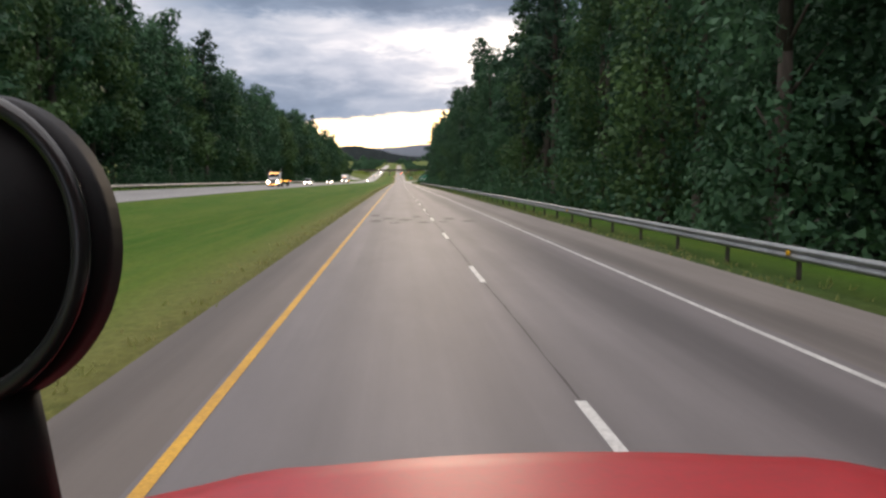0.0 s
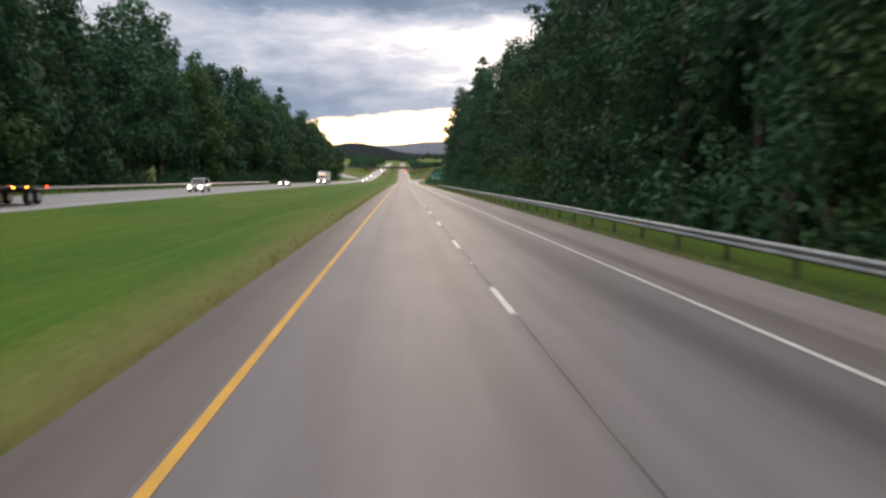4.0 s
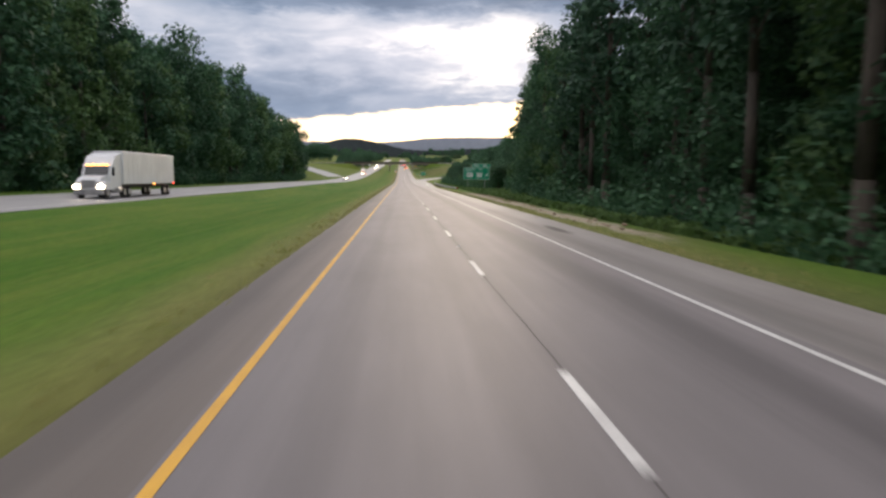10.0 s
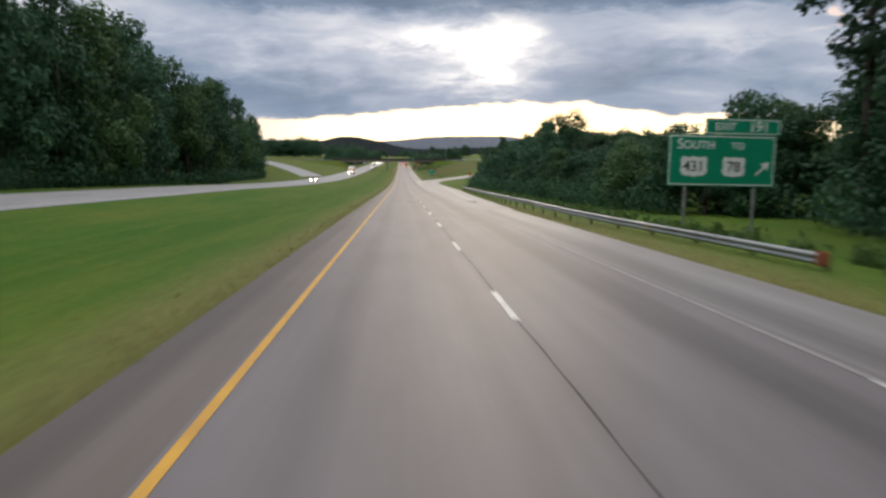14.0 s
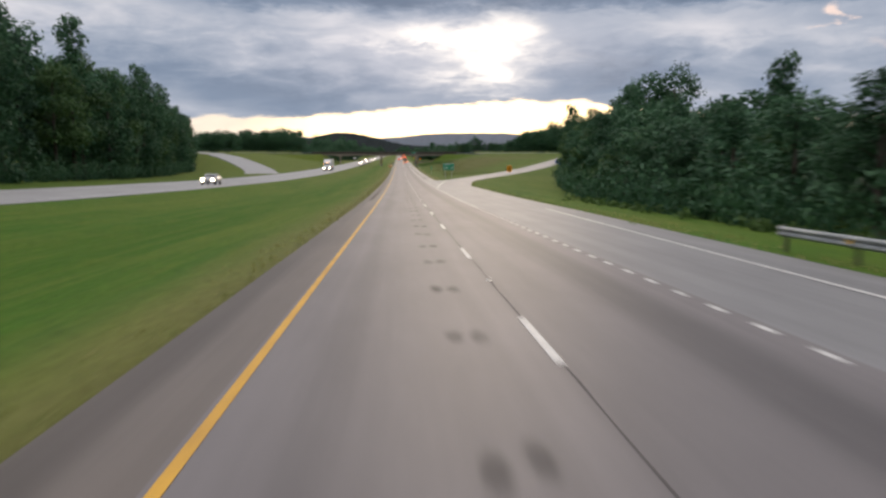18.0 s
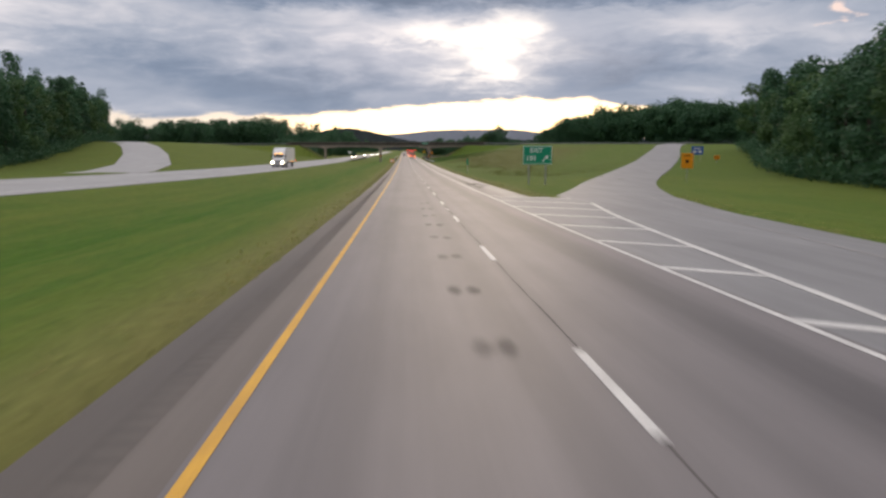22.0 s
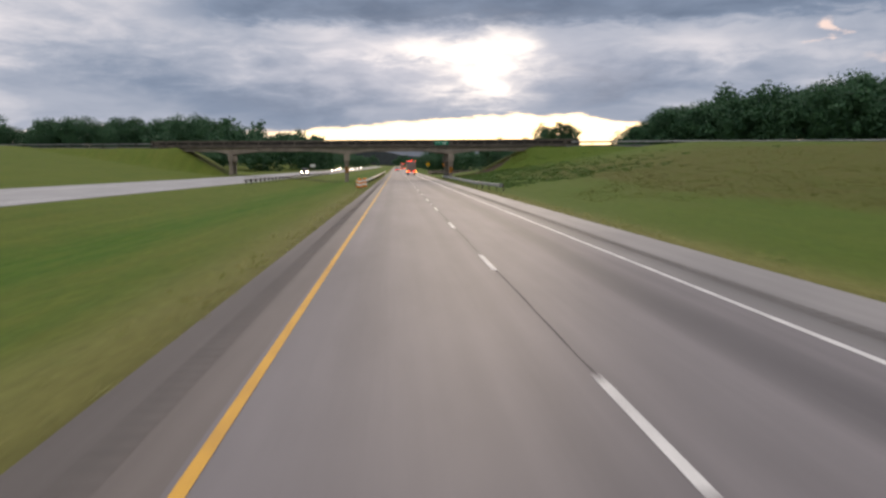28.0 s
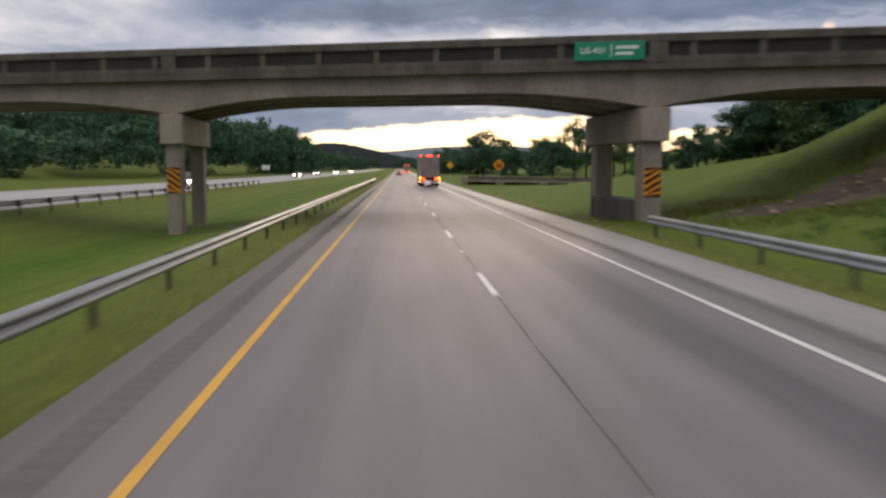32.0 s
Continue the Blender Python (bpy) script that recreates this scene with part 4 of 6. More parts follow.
for i, x in enumerate(SPANS[1:4]):
    capz = BZ - 0.28 - DEEP
    gx = Vector((x, 1038 - 0.26 * x, 0))
    foot = float(ground_z(gx.x, gx.y)) - float(road_z(1040))
    bm = bmesh.new()
    box(bm, x - 0.55, x + 0.55, -0.1, 8.3, capz - 1.35, capz - 0.002, bevel=0.05)
    part("pier_cap", bm, M_CONCRETE, bridge)
    for y in (0.75, 7.4):
        c = part("column", boxes((x - 0.37, x + 0.37, y - 0.5, y + 0.5, foot - 0.6, capz - 1.355), bevel=0.06), M_CONCRETE, bridge)
        if y < 1 and i in (1, 2):
            s = part("hazard_panel", boxes((x - 0.31, x + 0.31, y - 0.545, y - 0.505, 1.15, 2.35), bevel=0.01), M_HAZARD, bridge, "black and orange striped hazard panel")
            bm = bmesh.new()
            for k in range(6):
                z0 = 1.15 + 0.29 * k - 0.42
                q = [(-0.3, z0), (-0.3, z0 + 0.15), (0.3, z0 + 0.55), (0.3, z0 + 0.40)]
                q = [(px, min(2.34, max(1.16, pz))) for px, pz in q]
                if i == 1:
                    q = [(-px, pz) for px, pz in q]
                if max(pz for px, pz in q) - min(pz for px, pz in q) > 0.01:
                    bm.faces.new([bm.verts.new((x + px, y - 0.556, pz)) for px, pz in q])
            child("stripes", from_bm("stripes", bm, M_BLACK), s)
part("crash_wall", boxes((SPANS[3] - 0.62, SPANS[3] + 0.36, 1.3, 6.85, -0.6, 1.0), bevel=0.05), M_CONCRETE_D, bridge, "low concrete wall between the pier columns")
for x, s in ((SPANS[0], -1), (SPANS[4], 1)):
    part("abutment", boxes((min(x, x + s * 1.2), max(x, x + s * 1.2), 0.1, 8.4, BZ - 3.2, BZ - 0.282), bevel=0.04), M_CONCRETE_D, bridge)
sg = part("bridge_sign", boxes((9.0, 11.65, -0.26, -0.20, BZ + 0.12, BZ + 0.86), bevel=0.02), M_GREEN, bridge, "green road-name plate on the parapet")
flat = lambda x, y, z: Matrix.Translation((x, y, z)) @ pose(0, 0, 0, 90, 0, 0)
lettering("lettering", "US-431", 0.34, M_SIGNW, sg, flat(9.7, -0.268, BZ + 0.5))
part("text_bar", boxes((10.36, 10.40, -0.272, -0.262, BZ + 0.24, BZ + 0.76)), M_SIGNW, sg)
part("text_bar", boxes((10.55, 11.4, -0.272, -0.262, BZ + 0.56, BZ + 0.68)), M_SIGNW, sg)
part("text_bar", boxes((10.55, 11.2, -0.272, -0.262, BZ + 0.32, BZ + 0.44)), M_SIGNW, sg)
# the overpass crosses askew: its ends are cut parallel to the highway
done = set()
for o in bridge.children_recursive:
    if o.data.name not in done:
        done.add(o.data.name)
        if o.name.startswith("lettering"):
            o.location.y -= 0.26 * o.location.x
            o.matrix_basis = o.matrix_basis @ Matrix.Rotation(math.atan(-0.26), 4, "Y")
            continue
        for v in o.data.vertices:
            deep = 0.9 * v.co.y
            v.co.y = deep - 0.26 * v.co.x
            v.co.x -= 0.07 * deep
    if o.parent == bridge:
        o.location.y -= 0.26 * o.location.x
for side, xa, xb in ((1, 33.6, 190), (-1, -48.6, -190)):
    verts, faces = [], []
    xs2 = np.linspace(xa, xb, 30)
    for x in xs2:
        for o in (-4.9, 4.9):
            verts.append((x, over_y(x) + o * 1.03, DECK_Z))
        for o in (-4.9, 4.9):
            verts.append((x, over_y(x) + o * 1.03, DECK_Z - 0.5))
    for i in range(29):
        a = 4 * i
        faces += [(a, a + 4, a + 5, a + 1), (a, a + 2, a + 6, a + 4), (a + 1, a + 5, a + 7, a + 3)]
    tagged(new("overpass_road", mesh_of("overpass_road", verts, faces, M_RAMP)), "asphalt road running onto the overpass", "road", kind="structure")


def cross_rail(x0, x1, off):
    base = thing("guardrail", pose(x0, over_y(x0) + off, DECK_Z - 0.25), "steel guardrail along the overpass approach", "guardrail", "highway guardrails")
    L = math.hypot(x1 - x0, 0.26 * (x1 - x0))
    base.matrix_basis = pose(x0, over_y(x0) + off, DECK_Z - 0.25, 0, 0, math.degrees(math.atan2(-0.26 * (x1 - x0), x1 - x0)))
    n = int(L / 3.81)
    pm = from_bm("post", boxes((-0.07, 0.07, 0.02, 0.16, -0.3, 0.98), bevel=0.01), M_POST)
    bmm = bmesh.new()
    ring = [(-d, 0.66 + h) for d, h in W_PROFILE] + [(-d + 0.01, 0.66 + h) for d, h in W_PROFILE[::-1]]
    beam = from_bm("rail_beam", prism(ring, 0, 3.85), M_STEEL)
    bmm.free()
    for i in range(n):
        child("rail_beam", beam, base, pose(3.81 * i, 0, 0))
        child("post", pm, base, pose(3.81 * i, 0, 0))


cross_rail(34.5, 120, -5.3)
cross_rail(-49.5, -110, -5.3)

# low bridge of the entry ramp beyond the overpass
low = thing("ramp_bridge", pose(12, 1121, float(road_z(1121)), 0, 0, math.degrees(math.atan2(-20, 17))), "low concrete bridge of the entry ramp with plain parapet", "bridge")
part("deck_beam", boxes((0, 27, 0, 0.5, 0.45, 0.72), bevel=0.02), M_CONCRETE, low)
part("parapet", boxes((0, 27, 0.06, 0.36, 0.722, 1.25), bevel=0.03), M_CONCRETE_D, low)
part("deck_slab", boxes((0, 27, 0.502, 7.0, 0.45, 0.72), bevel=0.02), M_CONCRETE_D, low)
# dark girder added at the back, its colour standing for shade below the deck
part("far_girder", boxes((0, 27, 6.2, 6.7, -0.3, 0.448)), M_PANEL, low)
for x in (5.5, 13.5, 21.5):
    part("pier", boxes((x, x + 1.6, 0.1, 6.1, -0.6, 0.448), bevel=0.04), M_CONCRETE, low)
part("abutment", boxes((-1.2, -0.002, 0, 7.0, -0.6, 1.2), bevel=0.04), M_CONCRETE, low)

# ---- signs ----


def sign_posts(base, xs, z_top, foot, mat=None):
    for x in xs:
        part("post", boxes((x - 0.06, x + 0.06, 0.03, 0.13, foot - 0.4, z_top), bevel=0.008), mat or M_SIGNBACK, base)


def panel(name, base, w, h, zc, mat, border=None, label="", x=0.0):
    p = part(name, boxes((x - w / 2, x + w / 2, -0.015, 0.025, zc - h / 2, zc + h / 2), bevel=0.012), mat, base, label)
    if border:
        bw = border
        for s in ((x - w / 2 + .05, x + w / 2 - .05, zc + h / 2 - .05 - bw, zc + h / 2 - .05), (x - w / 2 + .05, x + w / 2 - .05, zc - h / 2 + .05, zc - h / 2 + .05 + bw),
                  (x - w / 2 + .05, x - w / 2 + .05 + bw, zc - h / 2 + .05 + bw, zc + h / 2 - .05 - bw), (x + w / 2 - .05 - bw, x + w / 2 - .05, zc - h / 2 + .05 + bw, zc + h / 2 - .05 - bw)):
            part("border", boxes((s[0], s[1], -0.021, -0.016, s[2], s[3])), M_SIGNW, p)
    return p


def arrow(parent, x, z, size):
    """Slanting arrow pointing up and to the side."""
    bm = bmesh.new()
    pts = [(-.5, -.42), (-.42, -.5), (.18, .06), (.36, -.14), (.5, .5), (-.14, .36), (.06, .18)]
    bm.faces.new([bm.verts.new((x + size * a, -0.022, z + size * c)) for a, c in pts])
    child("arrow", from_bm("arrow", bm, M_SIGNW), parent)


def shield(parent, x, z, w, h, text):
    bm = bmesh.new()
    pts = [(-.42, .5), (-.2, .44), (0, .5), (.2, .44), (.42, .5), (.5, .3), (.46, .05), (.5, -.2), (.4, -.42), (.15, -.44), (0, -.5), (-.15, -.44), (-.4, -.42), (-.5, -.2), (-.46, .05), (-.5, .3)]
    bm.faces.new([bm.verts.new((x + w * a, -0.022, z + h * c)) for a, c in pts])
    s = child("route_shield", from_bm("route_shield", bm, M_SIGNW), parent, None, "white route shield")
    lettering("number", text, h * 0.70, M_BLACK, s, flat(x, -0.025, z))


SY = 482.0
sz = float(road_z(SY))
guide = thing("guide_sign", pose(17.25, SY, sz - 0.05, 0, 1.2, 3), "large green exit guide sign on two steel posts", "road sign")
foot = float(ground_z(17.25, SY)) - sz
sign_posts(guide, (-1.75, 1.75), 4.15, foot)
p = panel("sign_panel", guide, 5.4, 2.45, 3.08, M_GREEN, 0.05, "green panel with white border")
t = panel("exit_tab", guide, 3.8, 0.78, 4.72, M_GREEN, 0.04, "green exit number tab", x=0.98)
lettering("lettering", "EXIT", 0.5, M_SIGNW, t, flat(0.08, -0.03, 4.71))
lettering("lettering", "191", 0.70, M_SIGNW, t, flat(1.78, -0.03, 4.71), bold=0.014)
lettering("lettering", "S", 0.70, M_SIGNW, p, flat(-2.12, -0.024, 3.84))
lettering("lettering", "OUTH", 0.56, M_SIGNW, p, flat(-1.18, -0.024, 3.80))
lettering("lettering", "TO", 0.46, M_SIGNW, p, flat(0.75, -0.024, 3.78))
shield(p, -1.40, 2.78, 1.35, 1.0, "431")
shield(p, 0.60, 2.78, 1.15, 1.0, "78")
arrow(p, 2.05, 2.72, 0.70)

gy = 768.6
gore = thing("exit_sign", pose(14.0, gy, float(ground_z(14.0, gy)), 0, 0, 3), "green exit sign with white arrow in the gore grass", "road sign")
dz = float(road_z(gy)) - float(ground_z(14.0, gy))
sign_posts(gore, (-0.8, 0.8), 3.6 + dz, 0)
p = panel("sign_panel", gore, 2.75, 1.75, 2.78 + dz, M_GREEN, 0.04, "green panel with white border")
lettering("lettering", "EXIT", 0.6, M_SIGNW, p, flat(-0.1, -0.03, 3.2 + dz))
lettering("lettering", "191", 0.70, M_SIGNW, p, flat(-0.6, -0.03, 2.45 + dz), bold=0.014)
arrow(p, 0.75, 2.45 + dz, 0.62)


def small_sign(name, x, y, w, h, zc, mat, label, bars=(), bar_mat=None, turn=0.0, posts=1, diamond=False):
    g = float(ground_z(x, y))
    base = thing(name, pose(x, y, g, 0, 0, turn), label, "road sign")
    zz = zc
    if diamond:
        bm = bmesh.new()
        box(bm, -w / 2, w / 2, -0.012, 0.012, -w / 2, w / 2, bevel=0.01)
        bmesh.ops.rotate(bm, verts=bm.verts, cent=(0, 0, 0), matrix=Matrix.Rotation(radians(45), 3, "Y"))
        bmesh.ops.translate(bm, verts=bm.verts, vec=(0, 0, zz))
        p = part("sign_panel", bm, mat, base)
    else:
        p = part("sign_panel", boxes((-w / 2, w / 2, -0.012, 0.012, zz - h / 2, zz + h / 2), bevel=0.01), mat, base)
    for bx, bz, bw, bh in bars:
        part("text_bar", boxes((bx - bw / 2, bx + bw / 2, -0.02, -0.013, zz + bz - bh / 2, zz + bz + bh / 2)), bar_mat or M_BLACK, p)
    for px in ((0,) if posts == 1 else (-w * 0.3, w * 0.3)):
        part("post", boxes((px - 0.035, px + 0.035, 0.013, 0.06, -0.3, zz + h * 0.4), bevel=0.006), M_SIGNBACK, base)
    return base


small_sign("ramp_speed_sign", 29.8, 773, 1.2, 1.5, 2.1, M_HAZARD, "orange advisory ramp speed sign on a post", [(0, 0.5, 0.62, 0.10), (0, -0.05, 0.34, 0.30)])
small_sign("service_sign", 56.2, 842, 2.2, 1.5, 1.9, M_BLUE, "blue roadside service sign beside the ramp", [(0, 0.35, 1.4, 0.16), (-0.5, -0.2, 0.6, 0.4), (0.5, -0.2, 0.6, 0.4)], M_SIGNW, posts=2)
small_sign("notice_sign", 57.6, 836, 1.0, 0.7, 0.9, M_ORANGE, "small orange notice sign beside the ramp", [(0, 0.1, 0.6, 0.1), (0, -0.12, 0.5, 0.1)])
small_sign("warning_sign", 16.0, 1116, 1.22, 1.2, 2.75, M_ORANGE, "orange diamond roadwork sign on a post", [(0, 0.2, 0.7, 0.12), (0, -0.05, 0.9, 0.12), (0, -0.3, 0.6, 0.12)], diamond=True)
small_sign("warning_sign", 13.8, 1190, 1.22, 1.2, 3.1, M_AMBER, "yellow diamond warning sign on a post", [(0, 0.0, 0.14, 0.7)], diamond=True)
small_sign("distance_marker", 12.15, 828.4, 0.30, 1.0, 1.75, M_GREEN, "slim green distance marker on a post")
small_sign("back_of_sign", -33.5, 1220, 2.2, 1.2, 2.3, M_SIGNW, "pale roadside sign by the opposite carriageway", posts=2)

# ---- traffic drums ----
drum = thing("traffic_drum", pose(-2.15, 967.4, 0), "orange and white striped plastic traffic drum on the grass", "traffic drum", "traffic drums")
bm = bmesh.new()
zs = [0.06, 0.24, 0.26, 0.44, 0.46, 0.64, 0.66, 0.84, 0.86, 1.0]
for i, (za, zb) in enumerate(zip((0.06, 0.27, 0.46, 0.65, 0.84), (0.268, 0.458, 0.648, 0.838, 1.0))):
    r = 0.30 - 0.018 * i
    bm = bmesh.new()
    tube(bm, (0, 0, za), (0, 0, zb), r, r - 0.014, 20)
    part("band", bm, M_ORANGE if i % 2 == 0 else M_SIGNW, drum, "orange band" if i == 0 else "", True)
bm = bmesh.new()
tube(bm, (0, 0, 0), (0, 0, 0.06), 0.40, 0.36, 20)
part("rubber_base", bm, M_RUBBER, drum, "black rubber ballast ring")
part("handle", boxes((-0.12, 0.12, -0.02, 0.02, 1.0, 1.07), bevel=0.01), M_ORANGE, drum)
spots = ((-2.52, 967.3), (-2.15, 970.7), (-2.92, 973.1))
drum.matrix_basis = pose(spots[0][0], spots[0][1], float(ground_z(*spots[0])))
for s in spots[1:]:
    copy_thing(drum, pose(s[0], s[1], float(ground_z(*s)), 0, 0, 40))

# ---- vehicles ----


def wheel_mesh(r, w):
    bm = bmesh.new()
    tube(bm, (-w / 2, 0, 0), (w / 2, 0, 0), r, r, 20)
    bmesh.ops.bevel(bm, geom=[e for e in bm.edges if abs(e.verts[0].co.x - e.verts[1].co.x) < 1e-4], offset=0.04, segments=2, affect="EDGES")
    tyre = from_bm("tyre", bm, M_RUBBER, True)
    bm = bmesh.new()
    tube(bm, (-w / 2 - 0.012, 0, 0), (w / 2 + 0.012, 0, 0), r * 0.55, r * 0.55, 14)
    return tyre, from_bm("rim", bm, M_SIGNBACK)


TRUCK_WHEEL, CAR_WHEEL = wheel_mesh(0.50, 0.30), wheel_mesh(0.33, 0.22)


def wheel(base, x, y, kind):
    r = 0.50 if kind is TRUCK_WHEEL else 0.33
    w = child("wheel", kind[0], base, pose(x, y, r))
    child("rim", kind[1], w)


def lamp(name, base, x, y, z, r, mat, label=""):
    bm = bmesh.new()
    bmesh.ops.create_uvsphere(bm, u_segments=10, v_segments=6, radius=r, matrix=Matrix.Diagonal((1, 0.4, 0.8, 1)))
    bmesh.ops.translate(bm, verts=bm.verts, vec=(x, y, z))
    part(name, bm, mat, base, label, True)


def trailer(base, y0, y1, mat, h=4.05, w=2.55):
    """Box trailer body with running gear; y0 is its rear when y1 > y0."""
    part("cargo_box", boxes((-w / 2, w / 2, min(y0, y1), max(y0, y1), 1.18, h), bevel=0.04), mat, base, "ribbed cargo box")
    part("chassis", boxes((-0.55, 0.55, min(y0, y1) + 0.1, max(y0, y1) - 0.1, 0.85, 1.175)), M_DARKSTEEL, base)


def semi(label, m, lit=True, length=14.5, colour=None):
    """Tractor and box trailer, driving towards its own -y."""
    colour = colour or M_TRUCKW
    b = thing("semi_truck", m, label, "truck", "traffic")
    part("bumper", boxes((-1.2, 1.2, -0.12, 0.18, 0.35, 0.85), bevel=0.06), M_SIGNBACK, b, "chrome bumper")
    part("bonnet", prism([(0.0, 0.8), (0.0, 1.45), (0.25, 1.72), (1.7, 1.95), (1.7, 0.8)], -0.95, 0.95), colour, b)
    part("grille", boxes((-0.55, 0.55, -0.03, 0.02, 0.9, 1.55), bevel=0.02), M_SIGNBACK, b, "bright metal grille")
    for x in (-1, 1):
        part("fender", prism([(0.1, 0.75), (0.1, 1.2), (0.5, 1.45), (1.3, 1.45), (1.7, 1.0), (1.7, 0.75)], x * 0.95, x * 1.22), colour, b)
        lamp("headlamp", b, x * 0.98, -0.02, 1.0, 0.24, M_HEAD if lit else M_SIGNW, "lit headlamp" if x < 0 else "")
        part("mirror", boxes((x * 1.38 - 0.1, x * 1.38 + 0.1, 1.8, 1.88, 1.9, 2.6), bevel=0.02), M_BLACK, b)
        wheel(b, x * 1.02, 1.0, TRUCK_WHEEL)
        wheel(b, x * 0.98, 5.2, TRUCK_WHEEL)
        wheel(b, x * 0.98, 6.4, TRUCK_WHEEL)
        wheel(b, x * 0.98, 4.6 + length - 1.6, TRUCK_WHEEL)
        wheel(b, x * 0.98, 4.6 + length - 2.9, TRUCK_WHEEL)
        part("fuel_tank", tube(bmesh.new(), (x * 0.95, 2.6, 0.75), (x * 0.95, 4.2, 0.75), 0.32, 0.32, 14), M_SIGNBACK, b, "", True)
        lamp("side_marker", b, x * 1.28, 4.6 + length * 0.55, 1.15, 0.09, M_MARK)
        lamp("side_marker", b, x * 1.28, 4.6 + length - 0.3, 1.15, 0.09, M_TAIL)
    part("cab", prism([(1.7, 0.75), (1.7, 1.95), (2.1, 2.75), (2.9, 3.55), (4.3, 3.85), (4.3, 0.75)], -1.18, 1.18), colour, b)
    part("windscreen", boxes((-0.98, 0.98, 0, 0.02, 0, 0.82), bevel=0.008), M_GLASS, b).matrix_basis = pose(0, 1.66, 2.0, -26, 0, 0)
    for i in range(5):
        lamp("roof_marker", b, -0.8 + 0.4 * i, 2.05, 2.82, 0.10, M_MARK, "lit amber roof marker" if i == 0 else "")
    trailer(b, 4.6, 4.6 + length, colour)
    rib = from_bm("side_rib", boxes((-1.285, 1.285, -0.02, 0.02, 1.25, 4.0)), colour)
    for i in range(1, 12):
        child("side_rib", rib, b, pose(0, 4.6 + length * i / 12, 0))
    return b


def flatbed(label, m):
    """Tractor with a low empty trailer, driving towards its own -y."""
    b = thing("flatbed_truck", m, label, "truck", "traffic")
    part("bumper", boxes((-1.2, 1.2, -0.14, 0.16, 0.38, 0.80), bevel=0.05), M_SIGNBACK, b, "chrome bumper")
    part("bonnet", prism([(0.0, 0.82), (0.0, 1.55), (0.2, 1.75), (1.9, 1.95), (1.9, 0.82)], -0.72, 0.72), M_TRUCKW, b)
    part("grille", boxes((-0.5, 0.5, -0.04, 0.02, 0.9, 1.6), bevel=0.02), M_SIGNBACK, b, "bright metal grille")
    part("cab", prism([(1.9, 0.75), (1.9, 1.95), (2.15, 2.75), (2.4, 2.95), (4.2, 2.95), (4.2, 0.75)], -1.15, 1.15), M_TRUCKW, b)
    part("windscreen", boxes((-0.98, 0.98, 0, 0.02, 0, 0.74), bevel=0.008), M_GLASS, b).matrix_basis = pose(0, 1.87, 2.0, -16, 0, 0)
    part("sun_visor", boxes((-1.05, 1.05, 1.86, 2.16, 2.72, 2.80), bevel=0.02), M_TRUCKW, b)
    part("trailer_frame", boxes((-0.5, 0.5, 4.5, 16.4, 0.80, 1.10), bevel=0.02), M_DARKSTEEL, b)
    part("trailer_deck", boxes((-1.25, 1.25, 5.0, 16.6, 1.102, 1.24), bevel=0.02), M_DARKSTEEL, b, "dark empty trailer deck")
    part("headboard", boxes((-1.2, 1.2, 4.9, 4.98, 1.0, 2.1), bevel=0.02), M_DARKSTEEL, b)
    for x in (-1, 1):
        part("fender", prism([(0.1, 0.75), (0.1, 1.15), (0.5, 1.38), (1.3, 1.38), (1.8, 1.0), (1.8, 0.75)], x * 0.74, x * 1.2), M_TRUCKW, b)
        lamp("headlamp", b, x * 0.95, -0.04, 1.05, 0.26, M_HEAD, "glaring headlamp" if x < 0 else "")
        part("exhaust_stack", tube(bmesh.new(), (x * 1.05, 4.35, 0.9), (x * 1.05, 4.35, 3.6), 0.08, 0.08, 10), M_SIGNBACK, b, "", True)
        part("mirror", boxes((x * 1.36 - 0.08, x * 1.36 + 0.08, 2.0, 2.08, 1.9, 2.5), bevel=0.02), M_BLACK, b)
        for y in (0.95, 5.4, 6.7, 14.2, 15.5):
            wheel(b, x * 0.98, y, TRUCK_WHEEL)
        for y in (2.4, 3.3, 7.2, 9.4, 11.6, 13.4):
            lamp("side_marker", b, x * 1.26, y, 1.17, 0.10, M_MARK)
        lamp("side_marker", b, x * 1.26, 16.4, 1.17, 0.11, M_TAIL)
    for i in range(5):
        lamp("roof_marker", b, -0.8 + 0.4 * i, 1.84, 2.80, 0.11, M_MARK, "lit amber roof marker" if i == 0 else "")
        lamp("bumper_marker", b, -0.8 + 0.4 * i, -0.16, 0.55, 0.09, M_MARK)
    return b


